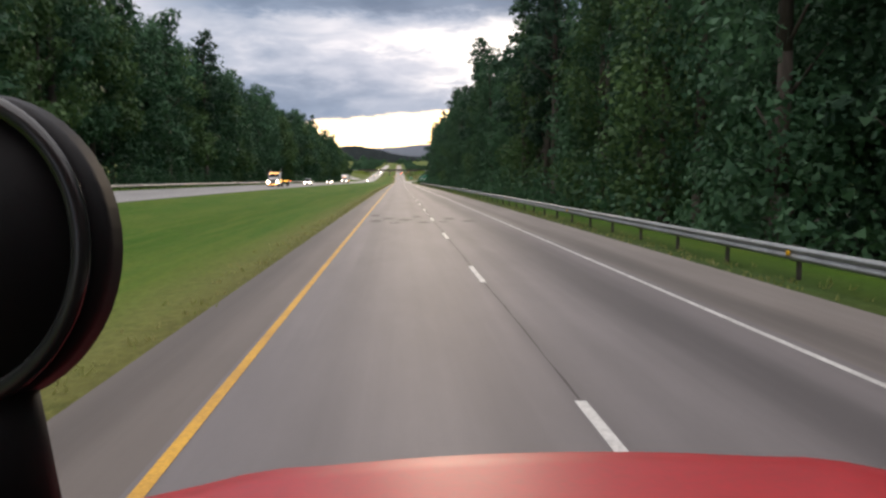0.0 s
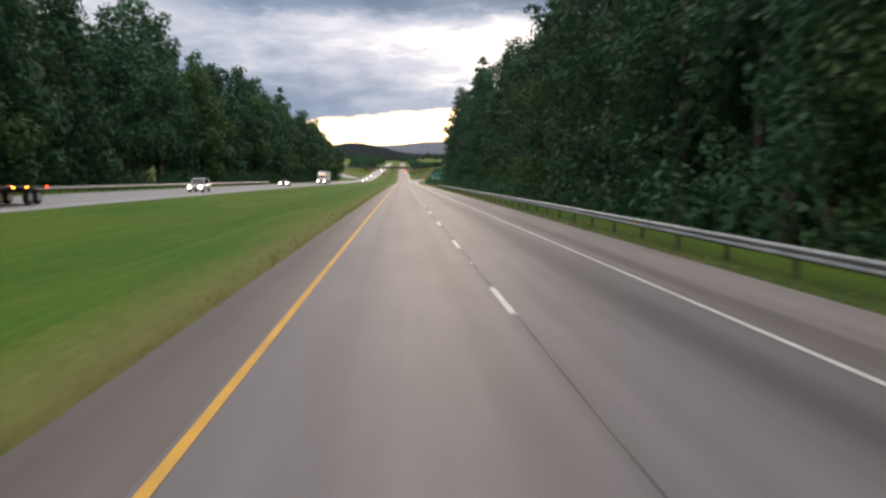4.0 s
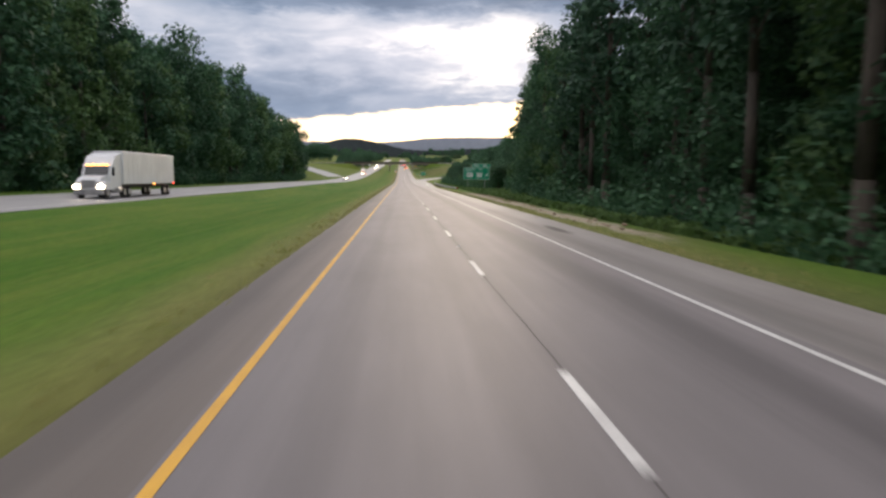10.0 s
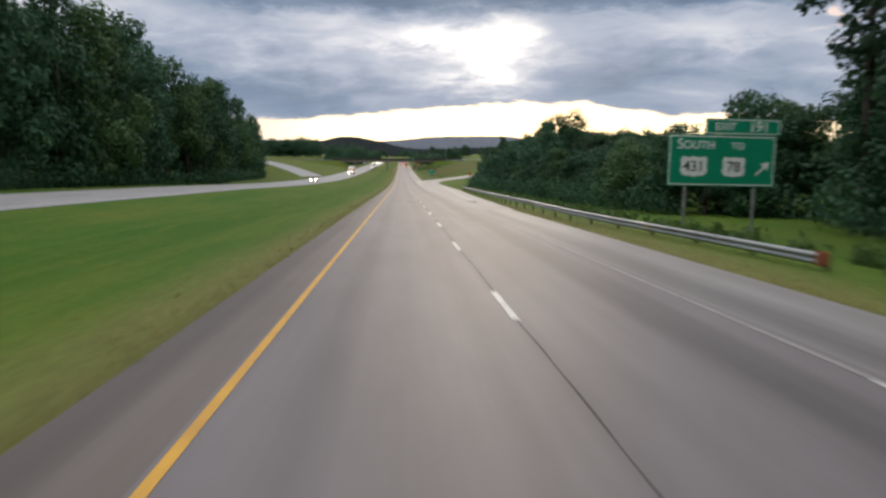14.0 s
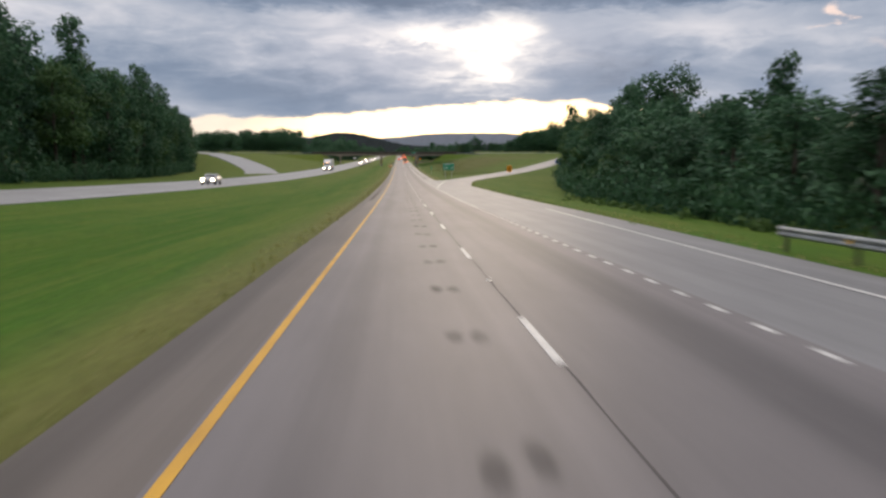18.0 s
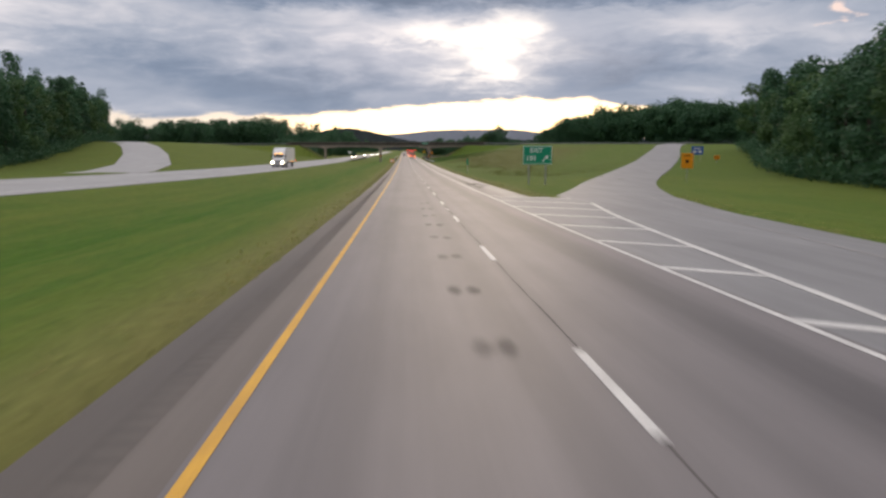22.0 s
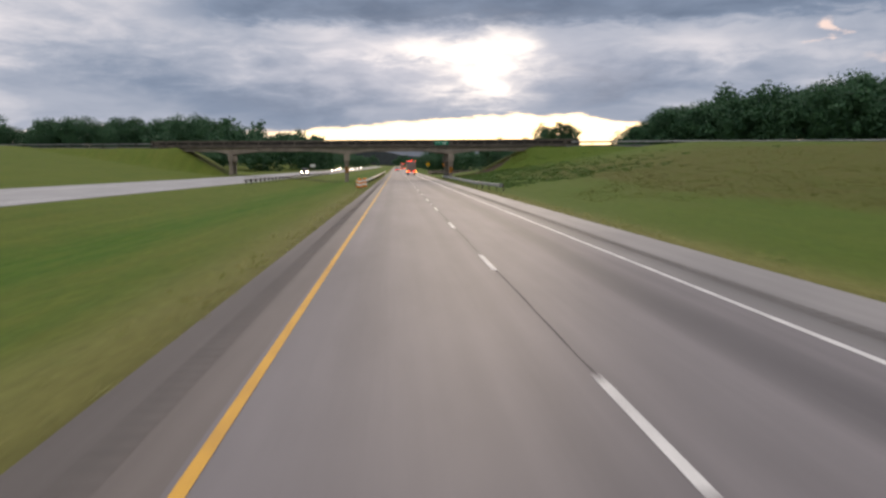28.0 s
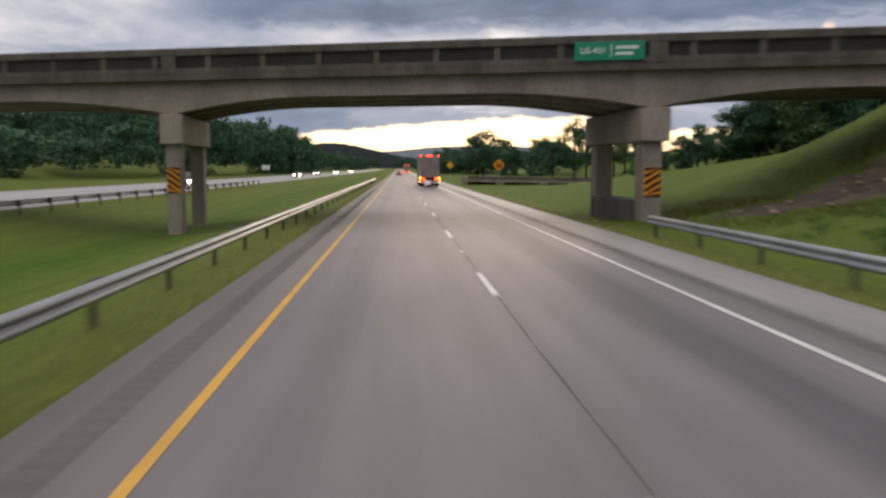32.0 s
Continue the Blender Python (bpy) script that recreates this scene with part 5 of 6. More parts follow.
def car(label, m, paint, suv=False, front=True):
    """A car driving towards its own -y."""
    h = 1.78 if suv else 1.45
    b = thing("car", m, label, "car", "traffic")
    prof = [(0.0, 0.35), (0.0, 0.72), (0.15, 0.88), (1.25, 1.0), (4.3, 1.05), (4.6, 0.95), (4.65, 0.4)]
    bm = prism(prof, -0.9, 0.9)
    bmesh.ops.bevel(bm, geom=list(bm.edges), offset=0.06, segments=2, affect="EDGES")
    part("body", bm, paint, b, "", True)
    roof = [(1.2, 0.98), (1.95, h - 0.08), (2.3, h), (3.6 if not suv else 4.2, h - 0.02), (4.35 if not suv else 4.5, 1.02)]
    bm = prism(roof, -0.76, 0.76)
    part("cabin", bm, paint, b)
    part("windscreen", boxes((-0.68, 0.68, 0, 0.015, 0.06, math.hypot(0.75, h - 1.06) - 0.05)), M_GLASS, b).matrix_basis = pose(0, 1.18, 0.98, -math.degrees(math.atan2(0.75, h - 1.06)), 0, 0)
    for x in (-1, 1):
        part("side_window", prism([(1.6, 1.04), (2.1, h - 0.14), (3.5, h - 0.14), (3.95, 1.06)], x * 0.765, x * 0.775), M_GLASS, b)
        wheel(b, x * 0.8, 0.85, CAR_WHEEL)
        wheel(b, x * 0.8, 3.75, CAR_WHEEL)
        lamp("headlamp", b, x * 0.66, 0.0, 0.68, 0.21, M_HEAD if front else M_SIGNW)
        lamp("tail_lamp", b, x * 0.68, 4.66, 0.80, 0.16, M_TAIL)
    return b


def on_opp(x, y):
    return slope_pose(x, y, 0.02, lambda a, c: float(road_z(c) + opp_z(a, c)))


semi("white tractor with pale box trailer and lit lamps, oncoming", on_opp(-23.6, 383), length=15.5)
semi("small white lorry with lit amber roof lamps on the opposite carriageway", on_opp(-24.0, 858), length=12.0)
flatbed("pale tractor with empty dark flatbed trailer and amber lamps", on_opp(-23.6, 166))
car("pale car with lit headlamps on the opposite carriageway", on_opp(-23.4, 226), M_CARW, True)
car("dark car with bright headlamps on the opposite carriageway", on_opp(-23.4, 300), M_CARD)
car("white saloon car with lit headlamps on the opposite carriageway", on_opp(-23.4, 676), M_CARW)
car("dark sport utility car with lit headlamps beyond the overpass", on_opp(-23.6, 1100), M_CARD, True)
for y, x in ((1205, -23.5), (1290, -27.3), (1330, -23.5), (1430, -23.4)):
    car("oncoming car with glaring headlamps far down the opposite carriageway", on_opp(x, y), M_CARD)


def away(x, y):
    m = slope_pose(x, y, 0.0)
    return m @ pose(0, 0, 0, 0, 0, 180)


# rear of the lorry in the right lane
lorry = thing("cargo_trailer", slope_pose(5.85, 1106.5), "tall box trailer seen from behind with red lamps lit", "truck", "traffic")
trailer(lorry, 0, 14.0, M_TRAILER)
for x in (-1, 1):
    part("rear_door", boxes((min(x * 0.02, x * 1.2), max(x * 0.02, x * 1.2), -0.04, -0.002, 1.3, 3.85), bevel=0.01), M_TRAILER, lorry, "dull metal rear door")
    part("lock_rod", tube(bmesh.new(), (x * 0.42, -0.07, 1.35), (x * 0.42, -0.07, 3.8), 0.025, 0.025, 8), M_SIGNBACK, lorry)
    part("mud_flap", boxes((x * 0.95 - 0.3, x * 0.95 + 0.3, 0.3, 0.33, 0.22, 0.95)), M_BLACK, lorry)
    for y in (1.0, 2.25, 12.0):
        wheel(lorry, x * 0.98, y, TRUCK_WHEEL)
    for k in (0.78, 1.06):
        lamp("tail_lamp", lorry, x * k, -0.06, 0.98, 0.19, M_TAIL, "lit red tail lamp" if x < 0 else "")
    lamp("turn_lamp", lorry, x * 1.2, -0.06, 1.12, 0.17, M_MARK)
    lamp("side_marker", lorry, x * 1.25, -0.03, 0.72, 0.10, M_MARK)
    lamp("top_marker", lorry, x * 1.15, -0.05, 3.98, 0.12, M_TAIL)
for x in (-0.25, 0, 0.25):
    lamp("top_marker", lorry, x, -0.05, 3.98, 0.12, M_TAIL)
part("bumper_bar", boxes((-1.2, 1.2, -0.12, -0.02, 0.5, 0.66), bevel=0.01), M_SIGNW, lorry, "red and white striped bumper bar")
part("tractor_cab", boxes((-1.2, 1.2, 14.6, 17.4, 0.8, 3.7), bevel=0.15), M_CARRED, lorry)
for x in (-1, 1):
    wheel(lorry, x * 0.98, 15.0, TRUCK_WHEEL)
    wheel(lorry, x * 0.98, 17.6, TRUCK_WHEEL)
t2 = copy_thing(lorry, slope_pose(5.55, 1385))
tagged(t2, "box trailer far ahead with red tail lamps lit")
for x, y in ((1.85, 1265), (1.85, 1330), (5.5, 1460), (1.85, 1420)):
    car("car far ahead in the lane with red tail lamps", away(x, y + 4.6), M_CARD, False, False)

# ---- trees ----
rng = np.random.default_rng(11)


def leaf_cloud(lobes, n, size, flat_=0.0):
    """Many small leaf sprays on the shells of some lobes (x, y, z, rx, rz)."""
    lobes = np.asarray(lobes, float)
    wgt = lobes[:, 3] * lobes[:, 4]
    which = rng.choice(len(lobes), n, p=wgt / wgt.sum())
    d = rng.normal(size=(n, 3))
    d /= np.linalg.norm(d, axis=1)[:, None]
    rad = rng.uniform(0.25, 1.12, n) ** 0.6
    c = lobes[which]
    p = c[:, :3] + d * rad[:, None] * np.stack([c[:, 3], c[:, 3], c[:, 4]], 1)
    nrm = d + rng.normal(0, 0.55, (n, 3)) + np.array((0, 0, 0.35 + flat_))
    nrm /= np.linalg.norm(nrm, axis=1)[:, None]
    t = np.cross(nrm, rng.normal(size=(n, 3)))
    t /= np.linalg.norm(t, axis=1)[:, None] + 1e-9
    u = np.cross(nrm, t)
    s = size * rng.uniform(0.55, 1.35, n)
    out = np.empty((n, 3, 3))
    for k, (a, b) in enumerate(((-0.95, -0.5), (1.0, -0.35), (-0.05, 0.95))):
        out[:, k] = p + t * (s * a * rng.uniform(0.7, 1.2, n))[:, None] + u * (s * b * rng.uniform(0.7, 1.2, n))[:, None]
    out[:, 2] -= np.array((0, 0, 1.0)) * (s * 0.25)[:, None]
    return out.reshape(-1, 3), np.arange(n * 3).reshape(-1, 3)


def trunk_mesh(h, r, limbs):
    bm = bmesh.new()
    bend = (rng.uniform(-0.3, 0.3), rng.uniform(-0.3, 0.3))
    pts = [(bend[0] * t * t * 2, bend[1] * t * t * 2, h * t - 0.4) for t in (0, 0.15, 0.4, 0.7, 1.0)]
    rs = [r * 1.35, r, r * 0.8, r * 0.5, r * 0.12]
    for i in range(4):
        tube(bm, pts[i], pts[i + 1], rs[i], rs[i + 1], 8)
    for (x, y, z) in limbs:
        tube(bm, (bend[0] * 0.3, bend[1] * 0.3, max(1.0, z - 2.2)), (x * 0.8, y * 0.8, z), r * 0.32, r * 0.08, 5)
    return from_bm("trunk", bm, M_BARK, True)


def broad_tree(h, w, low, n, size, mat):
    lobes = []
    k = 24
    for i in range(k):
        t = i / (k - 1)
        z = h * (low + (0.97 - low) * t)
        spread = w * (0.55 + 0.45 * math.sin(math.pi * min(1, 0.25 + t * 0.9))) * (1 - 0.42 * max(0, t - 0.65) / 0.35)
        a = 2.4 * i + rng.uniform(-0.7, 0.7)
        rr = spread * rng.uniform(0.3, 0.85)
        r = w * rng.uniform(0.28, 0.48) * (1 - 0.18 * t)
        lobes.append((rr * math.cos(a), rr * math.sin(a), z - r * 0.3, r, r * rng.uniform(0.75, 1.1)))
    v, f = leaf_cloud(lobes, n, size)
    crown = mesh_of("crown", v.tolist(), f.tolist(), mat)
    return trunk_mesh(h * 0.92, 0.012 * h + 0.05, [l[:3] for l in lobes[2:18:2]]), crown, (v, f)


def dome_tree(h, w, n, size, mat):
    """A round-headed tree with billowing lobes."""
    lobes = []
    for i in range(26):
        a, e = 2.4 * i + rng.uniform(-0.4, 0.4), math.asin(rng.uniform(-0.75, 0.98))
        q = rng.uniform(0.45, 0.72)
        r = w * rng.uniform(0.26, 0.44)
        lobes.append((w * q * math.cos(e) * math.cos(a), w * q * math.cos(e) * math.sin(a), h * 0.54 + h * 0.36 * math.sin(e), r, r * rng.uniform(0.75, 1.0)))
    v, f = leaf_cloud(lobes, n, size)
    return trunk_mesh(h * 0.8, 0.012 * h + 0.05, [l[:3] for l in lobes[::3]]), mesh_of("crown", v.tolist(), f.tolist(), mat), (v, f)


def pine_tree(h, w, low, n, size):
    lobes = []
    for i in range(46):
        t = i / 45
        z = h * (low + (0.98 - low) * t)
        a = 2.4 * i
        reach = w * (1 - 0.8 * t ** 1.4) * rng.uniform(0.25, 1.0)
        r = w * rng.uniform(0.22, 0.42) * (1 - 0.35 * t)
        lobes.append((reach * math.cos(a), reach * math.sin(a), z + rng.uniform(-0.5, 0.5), r, r * rng.uniform(0.45, 0.8)))
    v, f = leaf_cloud(lobes, n, size, 0.4)
    crown = mesh_of("crown", v.tolist(), f.tolist(), M_PINE)
    return trunk_mesh(h * 0.97, 0.011 * h + 0.05, [l[:3] for l in lobes[::4]]), crown, (v, f)


BROAD = [broad_tree(22, 4.6, 0.14, 3700, 0.30, M_LEAF), broad_tree(21, 5.2, 0.08, 3800, 0.30, M_LEAF), broad_tree(24, 4.2, 0.20, 3500, 0.29, M_LEAF), broad_tree(19, 4.8, 0.06, 3500, 0.30, M_LEAF2), broad_tree(17, 4.6, 0.05, 3400, 0.30, M_LEAF), dome_tree(21, 5.6, 3900, 0.30, M_LEAF), dome_tree(23, 5.8, 4000, 0.30, M_LEAF), dome_tree(20, 5.4, 3600, 0.30, M_LEAF2)]
NEAR = [broad_tree(22, 4.4, 0.13, 7800, 0.165, M_LEAF), broad_tree(21, 4.8, 0.10, 7900, 0.165, M_LEAF), broad_tree(23, 4.2, 0.16, 7600, 0.165, M_LEAF), broad_tree(20, 4.6, 0.09, 7600, 0.165, M_LEAF2)]
PINES = [pine_tree(25, 3.6, 0.34, 2900, 0.27), pine_tree(23, 3.2, 0.28, 2800, 0.27), pine_tree(26, 3.9, 0.45, 2700, 0.28)]
FAR_TREES = [dome_tree(20, 6.8, 1150, 0.58, M_LEAF)[2], dome_tree(18, 7.4, 1150, 0.58, M_LEAF)[2], dome_tree(17, 6.4, 1100, 0.58, M_LEAF)[2], broad_tree(21, 5.8, 0.03, 1050, 0.56, M_LEAF)[2]]
FAR_DOMES = [dome_tree(18, 8.6, 2000, 0.46, M_LEAF)[2], dome_tree(19, 8.0, 2000, 0.46, M_LEAF)[2], dome_tree(17, 8.8, 1900, 0.46, M_LEAF)[2]]
LABELS = {0: "tall broadleaf tree in full dark green leaf at the wood's edge", 1: "tall pine with a bare lower trunk among the roadside woods"}


def plant(x, y, scale, pine=False, label="", near=False, dome=False):
    pool = BROAD[5:] if dome else PINES if pine else (NEAR if near else BROAD)
    proto = pool[rng.integers(len(pool))]
    wide = 1.0 if scale > 0.7 else min(1.7, 0.7 / scale)
    m = Matrix.Translation((x, y, float(ground_z(x, y)))) @ Matrix.Rotation(rng.uniform(0, 6.28), 4, "Z") @ Matrix.Diagonal((wide * scale * rng.uniform(0.9, 1.15), wide * scale * rng.uniform(0.9, 1.15), scale, 1))
    t = new("pine_tree" if pine else "tree")
    t.matrix_basis = m
    tagged(t, label or LABELS[int(pine)], "tree", "roadside trees")
    child("trunk", proto[0], t)
    child("crown", proto[1], t)


# edges of the woods: (y, x of the first row, tree scale)
LEFT_EDGE = ((-40, -41, 1.50), (150, -41.5, 1.42), (300, -42, 1.23), (470, -42, 1.33), (540, -41.5, 1.27), (580, -41.5, 1.19), (625, -39.5, 1.12), (640, -44, 1.06), (740, -52, 0.98), (830, -68, 0.92), (930, -92, 0.8), (1020, -116, 0.8))
RIGHT_EDGE = ((-40, 16.5, 0.98), (120, 16.8, 1.02), (300, 17.5, 1.02), (345, 18.5, 1.0), (375, 20, 1.0), (400, 20.5, 0.98), (425, 21.5, 0.95), (455, 25, 0.95), (484, 28.5, 0.90), (489, 32, 0.48), (506, 34.5, 0.45))
RIGHT_EDGE2 = ((508, 25.5, 0.36), (545, 24, 0.33), (576, 21.5, 0.32), (610, 21, 0.32), (640, 22.8, 0.38), (690, 31, 0.50), (725, 37, 0.57), (753, 42, 0.66), (800, 55, 0.70), (840, 70, 0.70), (866, 78, 0.72))


def along(edge, y):
    ys_, xs_, ss = zip(*edge)
    return float(np.interp(y, ys_, xs_)), float(np.interp(y, ys_, ss))




def far_tree(x, y, scale, bag, z=None, fine=False, dome=False):
    v, f = BROAD[rng.integers(len(BROAD))][2] if fine else FAR_DOMES[rng.integers(3)] if dome else FAR_TREES[rng.integers(len(FAR_TREES))]
    a = rng.uniform(0, 6.28)
    c, s = math.cos(a), math.sin(a)
    wd = (1.0 if scale > 0.7 else min(1.6, 0.75 / scale)) * rng.uniform(0.85, 1.2)
    w = v * scale * np.array((wd, wd, rng.uniform(0.82, 1.12)))
    w = np.stack([w[:, 0] * c - w[:, 1] * s + x, w[:, 0] * s + w[:, 1] * c + y, w[:, 2] + (float(ground_z(x, y)) if z is None else z)], 1)
    bag.append((w, f))


def join_bag(name, bag, mat, label, category="woods"):
    vs, fs, n = [], [], 0
    for v, f in bag:
        vs.append(v)
        fs.append(f + n)
        n += len(v)
    vs, fs = np.concatenate(vs), np.concatenate(fs)
    me = bpy.data.meshes.new(name)
    k = fs.shape[1]
    me.vertices.add(len(vs))
    me.vertices.foreach_set("co", vs.astype(np.float32).ravel())
    me.loops.add(fs.size)
    me.loops.foreach_set("vertex_index", fs.astype(np.int32).ravel())
    me.polygons.add(len(fs))
    me.polygons.foreach_set("loop_start", np.arange(0, fs.size, k, dtype=np.int32))
    me.update(calc_edges=True)
    me.validate()
    me.materials.append(mat)
    return tagged(new(name, me), label, category, kind="stuff")


for edge, side, step in ((LEFT_EDGE, -1, 7.0), (RIGHT_EDGE, 1, 5.4), (RIGHT_EDGE2, 1, 4.0)):
    bag = []
    y = edge[0][0]
    while y < edge[-1][0]:
        x, s = along(edge, y)
        plant(x + side * rng.uniform(-1.0, 2.2), y + rng.uniform(-1.5, 1.5), s * rng.uniform(0.84, 1.1), rng.random() < (0.07 if edge is LEFT_EDGE else 0.22 if edge is RIGHT_EDGE else 0.0), near=edge is RIGHT_EDGE)
        grow = float(np.interp(y, (508, 620, 650, 700, 730, 866), (1.0, 1.05, 1.15, 1.2, 1.2, 1.0))) if edge is RIGHT_EDGE2 else 1.0
        for row, off in enumerate((5.5, 11.5, 18.0) if edge is RIGHT_EDGE else (5.5, 11.5)):
            far_tree(x + side * (off + rng.uniform(-1.5, 1.5)), y + rng.uniform(-3, 3), s * grow * rng.uniform(0.92, 1.12), bag, fine=edge is not RIGHT_EDGE2 and row == 0)
        y += step
    join_bag("woodland", bag, M_LEAF, "dense dark green woodland behind the roadside trees")
# pines standing clear at the end of the near wood
for x, y, s in ((28.6, 489, 0.90), (32.0, 484, 0.84), (36, 497, 0.80)):
    plant(x, y, s, True, "tall dark pine standing clear of the wood with open branches")
for x, y, s in ((26.5, 479, 0.62), (28.5, 485, 0.52), (30.5, 490, 0.50), (33.0, 493, 0.55), (35.5, 499, 0.52), (31.5, 481, 0.66), (28.8, 504, 0.40), (30.8, 506, 0.45), (33.2, 507, 0.50), (31.5, 512, 0.50), (35.0, 514, 0.52)):
    plant(x, y, s, False, "young broadleaf tree filling the end of the wood")
# tall trees standing over the wood beside the exit ramp
for x, y, s in ((60, 762, 1.08), (66, 776, 1.38), (71, 770, 1.32), (64, 788, 1.22), (74, 786, 1.26), (56, 752, 0.82), (80, 800, 0.95), (70, 803, 0.85)):
    plant(x, y, s, False, "tall spreading tree with open crown above the ramp wood", dome=s > 0.9)
# a few taller crowns standing over the low wood beside the exit lane
for x, y, s in ((38.4, 645, 0.66), (41.0, 650, 0.60), (35.6, 652, 0.52), (44.5, 662, 0.58)):
    plant(x, y, s, False, "taller leafy tree standing over the low wood")


def leafless_tree(x, y, height):
    trunk, twigs = bmesh.new(), bmesh.new()
    wood = random.Random(31)

    def grow(bm, base, way, length, radius, depth):
        tip = base + way * length
        tube(bm, base, tip, radius, radius * 0.62, 6 if depth > 2 else 4)
        if depth == 0:
            return
        for k in range(3 if depth > 1 else 2):
            side = Vector((wood.uniform(-1, 1), wood.uniform(-1, 1), wood.uniform(-0.1, 0.6)))
            turn = (way + side * (0.35 if k == 0 else 0.75)).normalized()
            grow(twigs, tip if k == 0 else base.lerp(tip, wood.uniform(0.45, 0.95)), turn, length * wood.uniform(0.62, 0.82), radius * 0.58, depth - 1)

    grow(trunk, Vector((0, 0, -0.3)), Vector((0.03, 0, 1)).normalized(), height * 0.34, height * 0.013, 5)
    t = new("leafless_tree")
    t.location = (x, y, float(ground_z(x, y)))
    tagged(t, "bare grey dead tree with thin forked twigs above the wood", "tree", "roadside trees")
    child("trunk", from_bm("trunk", trunk, M_BARK, True), t)
    child("crown", from_bm("crown", twigs, M_BARK, True), t)


leafless_tree(48.0, 636, 16.5)
# trees behind the exit ramp and the overpass approach
for x, y, s in ((62, 1212, 0.66), (66, 1218, 0.55), (58, 1222, 0.5)):
    plant(x, y, s, False, "rounded tree standing alone beyond the overpass road", dome=True)
bag = []
for i in range(62):
    u = i / 61
    x, y = 79 + 137 * u + rng.uniform(-2, 2), 1150 - 40 * u + rng.uniform(-6, 6)
    s = float(np.interp(x, (78, 90, 105, 130, 210), (0.40, 0.80, 1.02, 1.28, 1.28))) * (1 + 0.06 * math.sin(0.13 * x + 0.8) + 0.03 * math.sin(0.41 * x))
    for off in (0, 10):
        far_tree(x + off * 0.5 + rng.uniform(-2, 2), y + off, s * rng.uniform(0.9, 1.06), bag, dome=True)
    far_tree(x + 1.5, y - 5, 0.24 * rng.uniform(0.8, 1.2), bag)
for i in range(70):
    u = i / 69
    x, y = -84 - 260 * u, 1290 - 30 * u + rng.uniform(-14, 14)
    s = float(np.interp(u, (0, 0.15, 0.35, 1), (1.1, 1.1, 0.92, 0.95)))
    far_tree(x, y, s * rng.uniform(0.72, 1.08), bag, dome=True)
    far_tree(x - 6, y + 22, s * rng.uniform(0.9, 1.1), bag, dome=True)
    far_tree(x + 2, y - 6, 0.26 * rng.uniform(0.8, 1.2), bag)
join_bag("woodland", bag, M_LEAF, "row of rounded trees beyond the overpass road")
bag = []
for i in range(84):
    y = 1075 + 8.5 * i if i < 45 else 1457 + 19.0 * (i - 45)
    for off in (0, 9):
        far_tree(-46 - off + rng.uniform(-3, 3) - 4 * math.sin(i * 0.15), y + rng.uniform(-5, 5), float(np.interp(y, (1075, 1140, 1180, 1300, 1450, 1700), (0.36, 0.40, 0.85, 0.95, 0.8, 0.7))) * rng.uniform(0.85, 1.12), bag)
        if y > 1205:
            far_tree(22 + off + rng.uniform(-2, 4) + 14 * math.exp(-((y - 1230) / 60) ** 2), y + rng.uniform(-5, 5), 0.50 * rng.uniform(0.75, 1.2), bag)
for i in range(120):
    far_tree(rng.uniform(-260, 260), 2200 + rng.uniform(0, 160), rng.uniform(0.7, 1.1), bag)
join_bag("woodland", bag, M_LEAF, "dark woods lining the highway far ahead")
for x, y, s in ((18.6, 1174, 0.46), (20.5, 1180, 0.5), (36, 1180, 0.48), (39, 1172, 0.58), (43, 1178, 0.60), (47, 1170, 0.56), (51, 1176, 0.50)):
    plant(x, y, s, False, "bushy dark tree beside the highway beyond the overpass", dome=True)
# thicket behind the right bank of the overpass
for i in range(26):
    x, y = 25.5 + 0.85 * i + rng.uniform(-0.5, 0.5), 1082 + rng.uniform(-4, 8)
    plant(x, y, float(np.interp(x, (25, 36, 39, 47), (0.17, 0.20, 0.40, 0.50))) * rng.uniform(0.85, 1.15), False, "leafy green bush in the thicket behind the bank" if x < 37 else "dark tree above the bank beside the overpass")

# floor of the woods: a sheet whose dark colour stands in for deep shade
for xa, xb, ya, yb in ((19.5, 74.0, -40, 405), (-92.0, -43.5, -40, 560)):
    tagged(new("forest_floor", strip("forest_floor", xa, xb, ya, yb, 0.06, M_FIELD, step=6.0, zfun=lambda x, y: ground_z(x, y), cols=12)), "woodland floor under the roadside trees, coloured dark for deep shade", "forest floor", kind="structure")
# undergrowth at the foot of the woods and saplings deeper in
bag = []
for i in range(420):
    py = rng.uniform(-40, 470)
    x, s = along(RIGHT_EDGE, py)
    px = x + rng.uniform(2.0, 16.0)
    r = rng.uniform(1.0, 2.2)
    z = float(ground_z(px, py))
    bag.append(leaf_cloud([(px, py, z + r * 0.8, r, r * 1.1), (px + 0.6, py + 1, z + r * 2.0, r * 1.1, r * 1.2)], 110, 0.30))
for edge, side in ((LEFT_EDGE, -1), (RIGHT_EDGE, 1), (RIGHT_EDGE2, 1)):
    y = edge[0][0]
    while y < edge[-1][0]:
        x, s = along(edge, y)
        for j in range(1 if edge is RIGHT_EDGE and y < 330 else 2):
            px, py = x - side * rng.uniform(0.2, 3.2), y + rng.uniform(-1.5, 1.5)
            r = rng.uniform(0.8, 1.7)
            z = float(ground_z(px, py))
            v, f = leaf_cloud([(px, py, z + r * 0.5, r, r * 0.9), (px - side, py + 1, z + r * 1.3, r * 1.1, r * 1.2)], 130, 0.17)
            bag.append((v, f))
        y += 3.0
join_bag("undergrowth", bag, M_LEAF, "tangled green undergrowth along the foot of the woods", "undergrowth")
bag = []
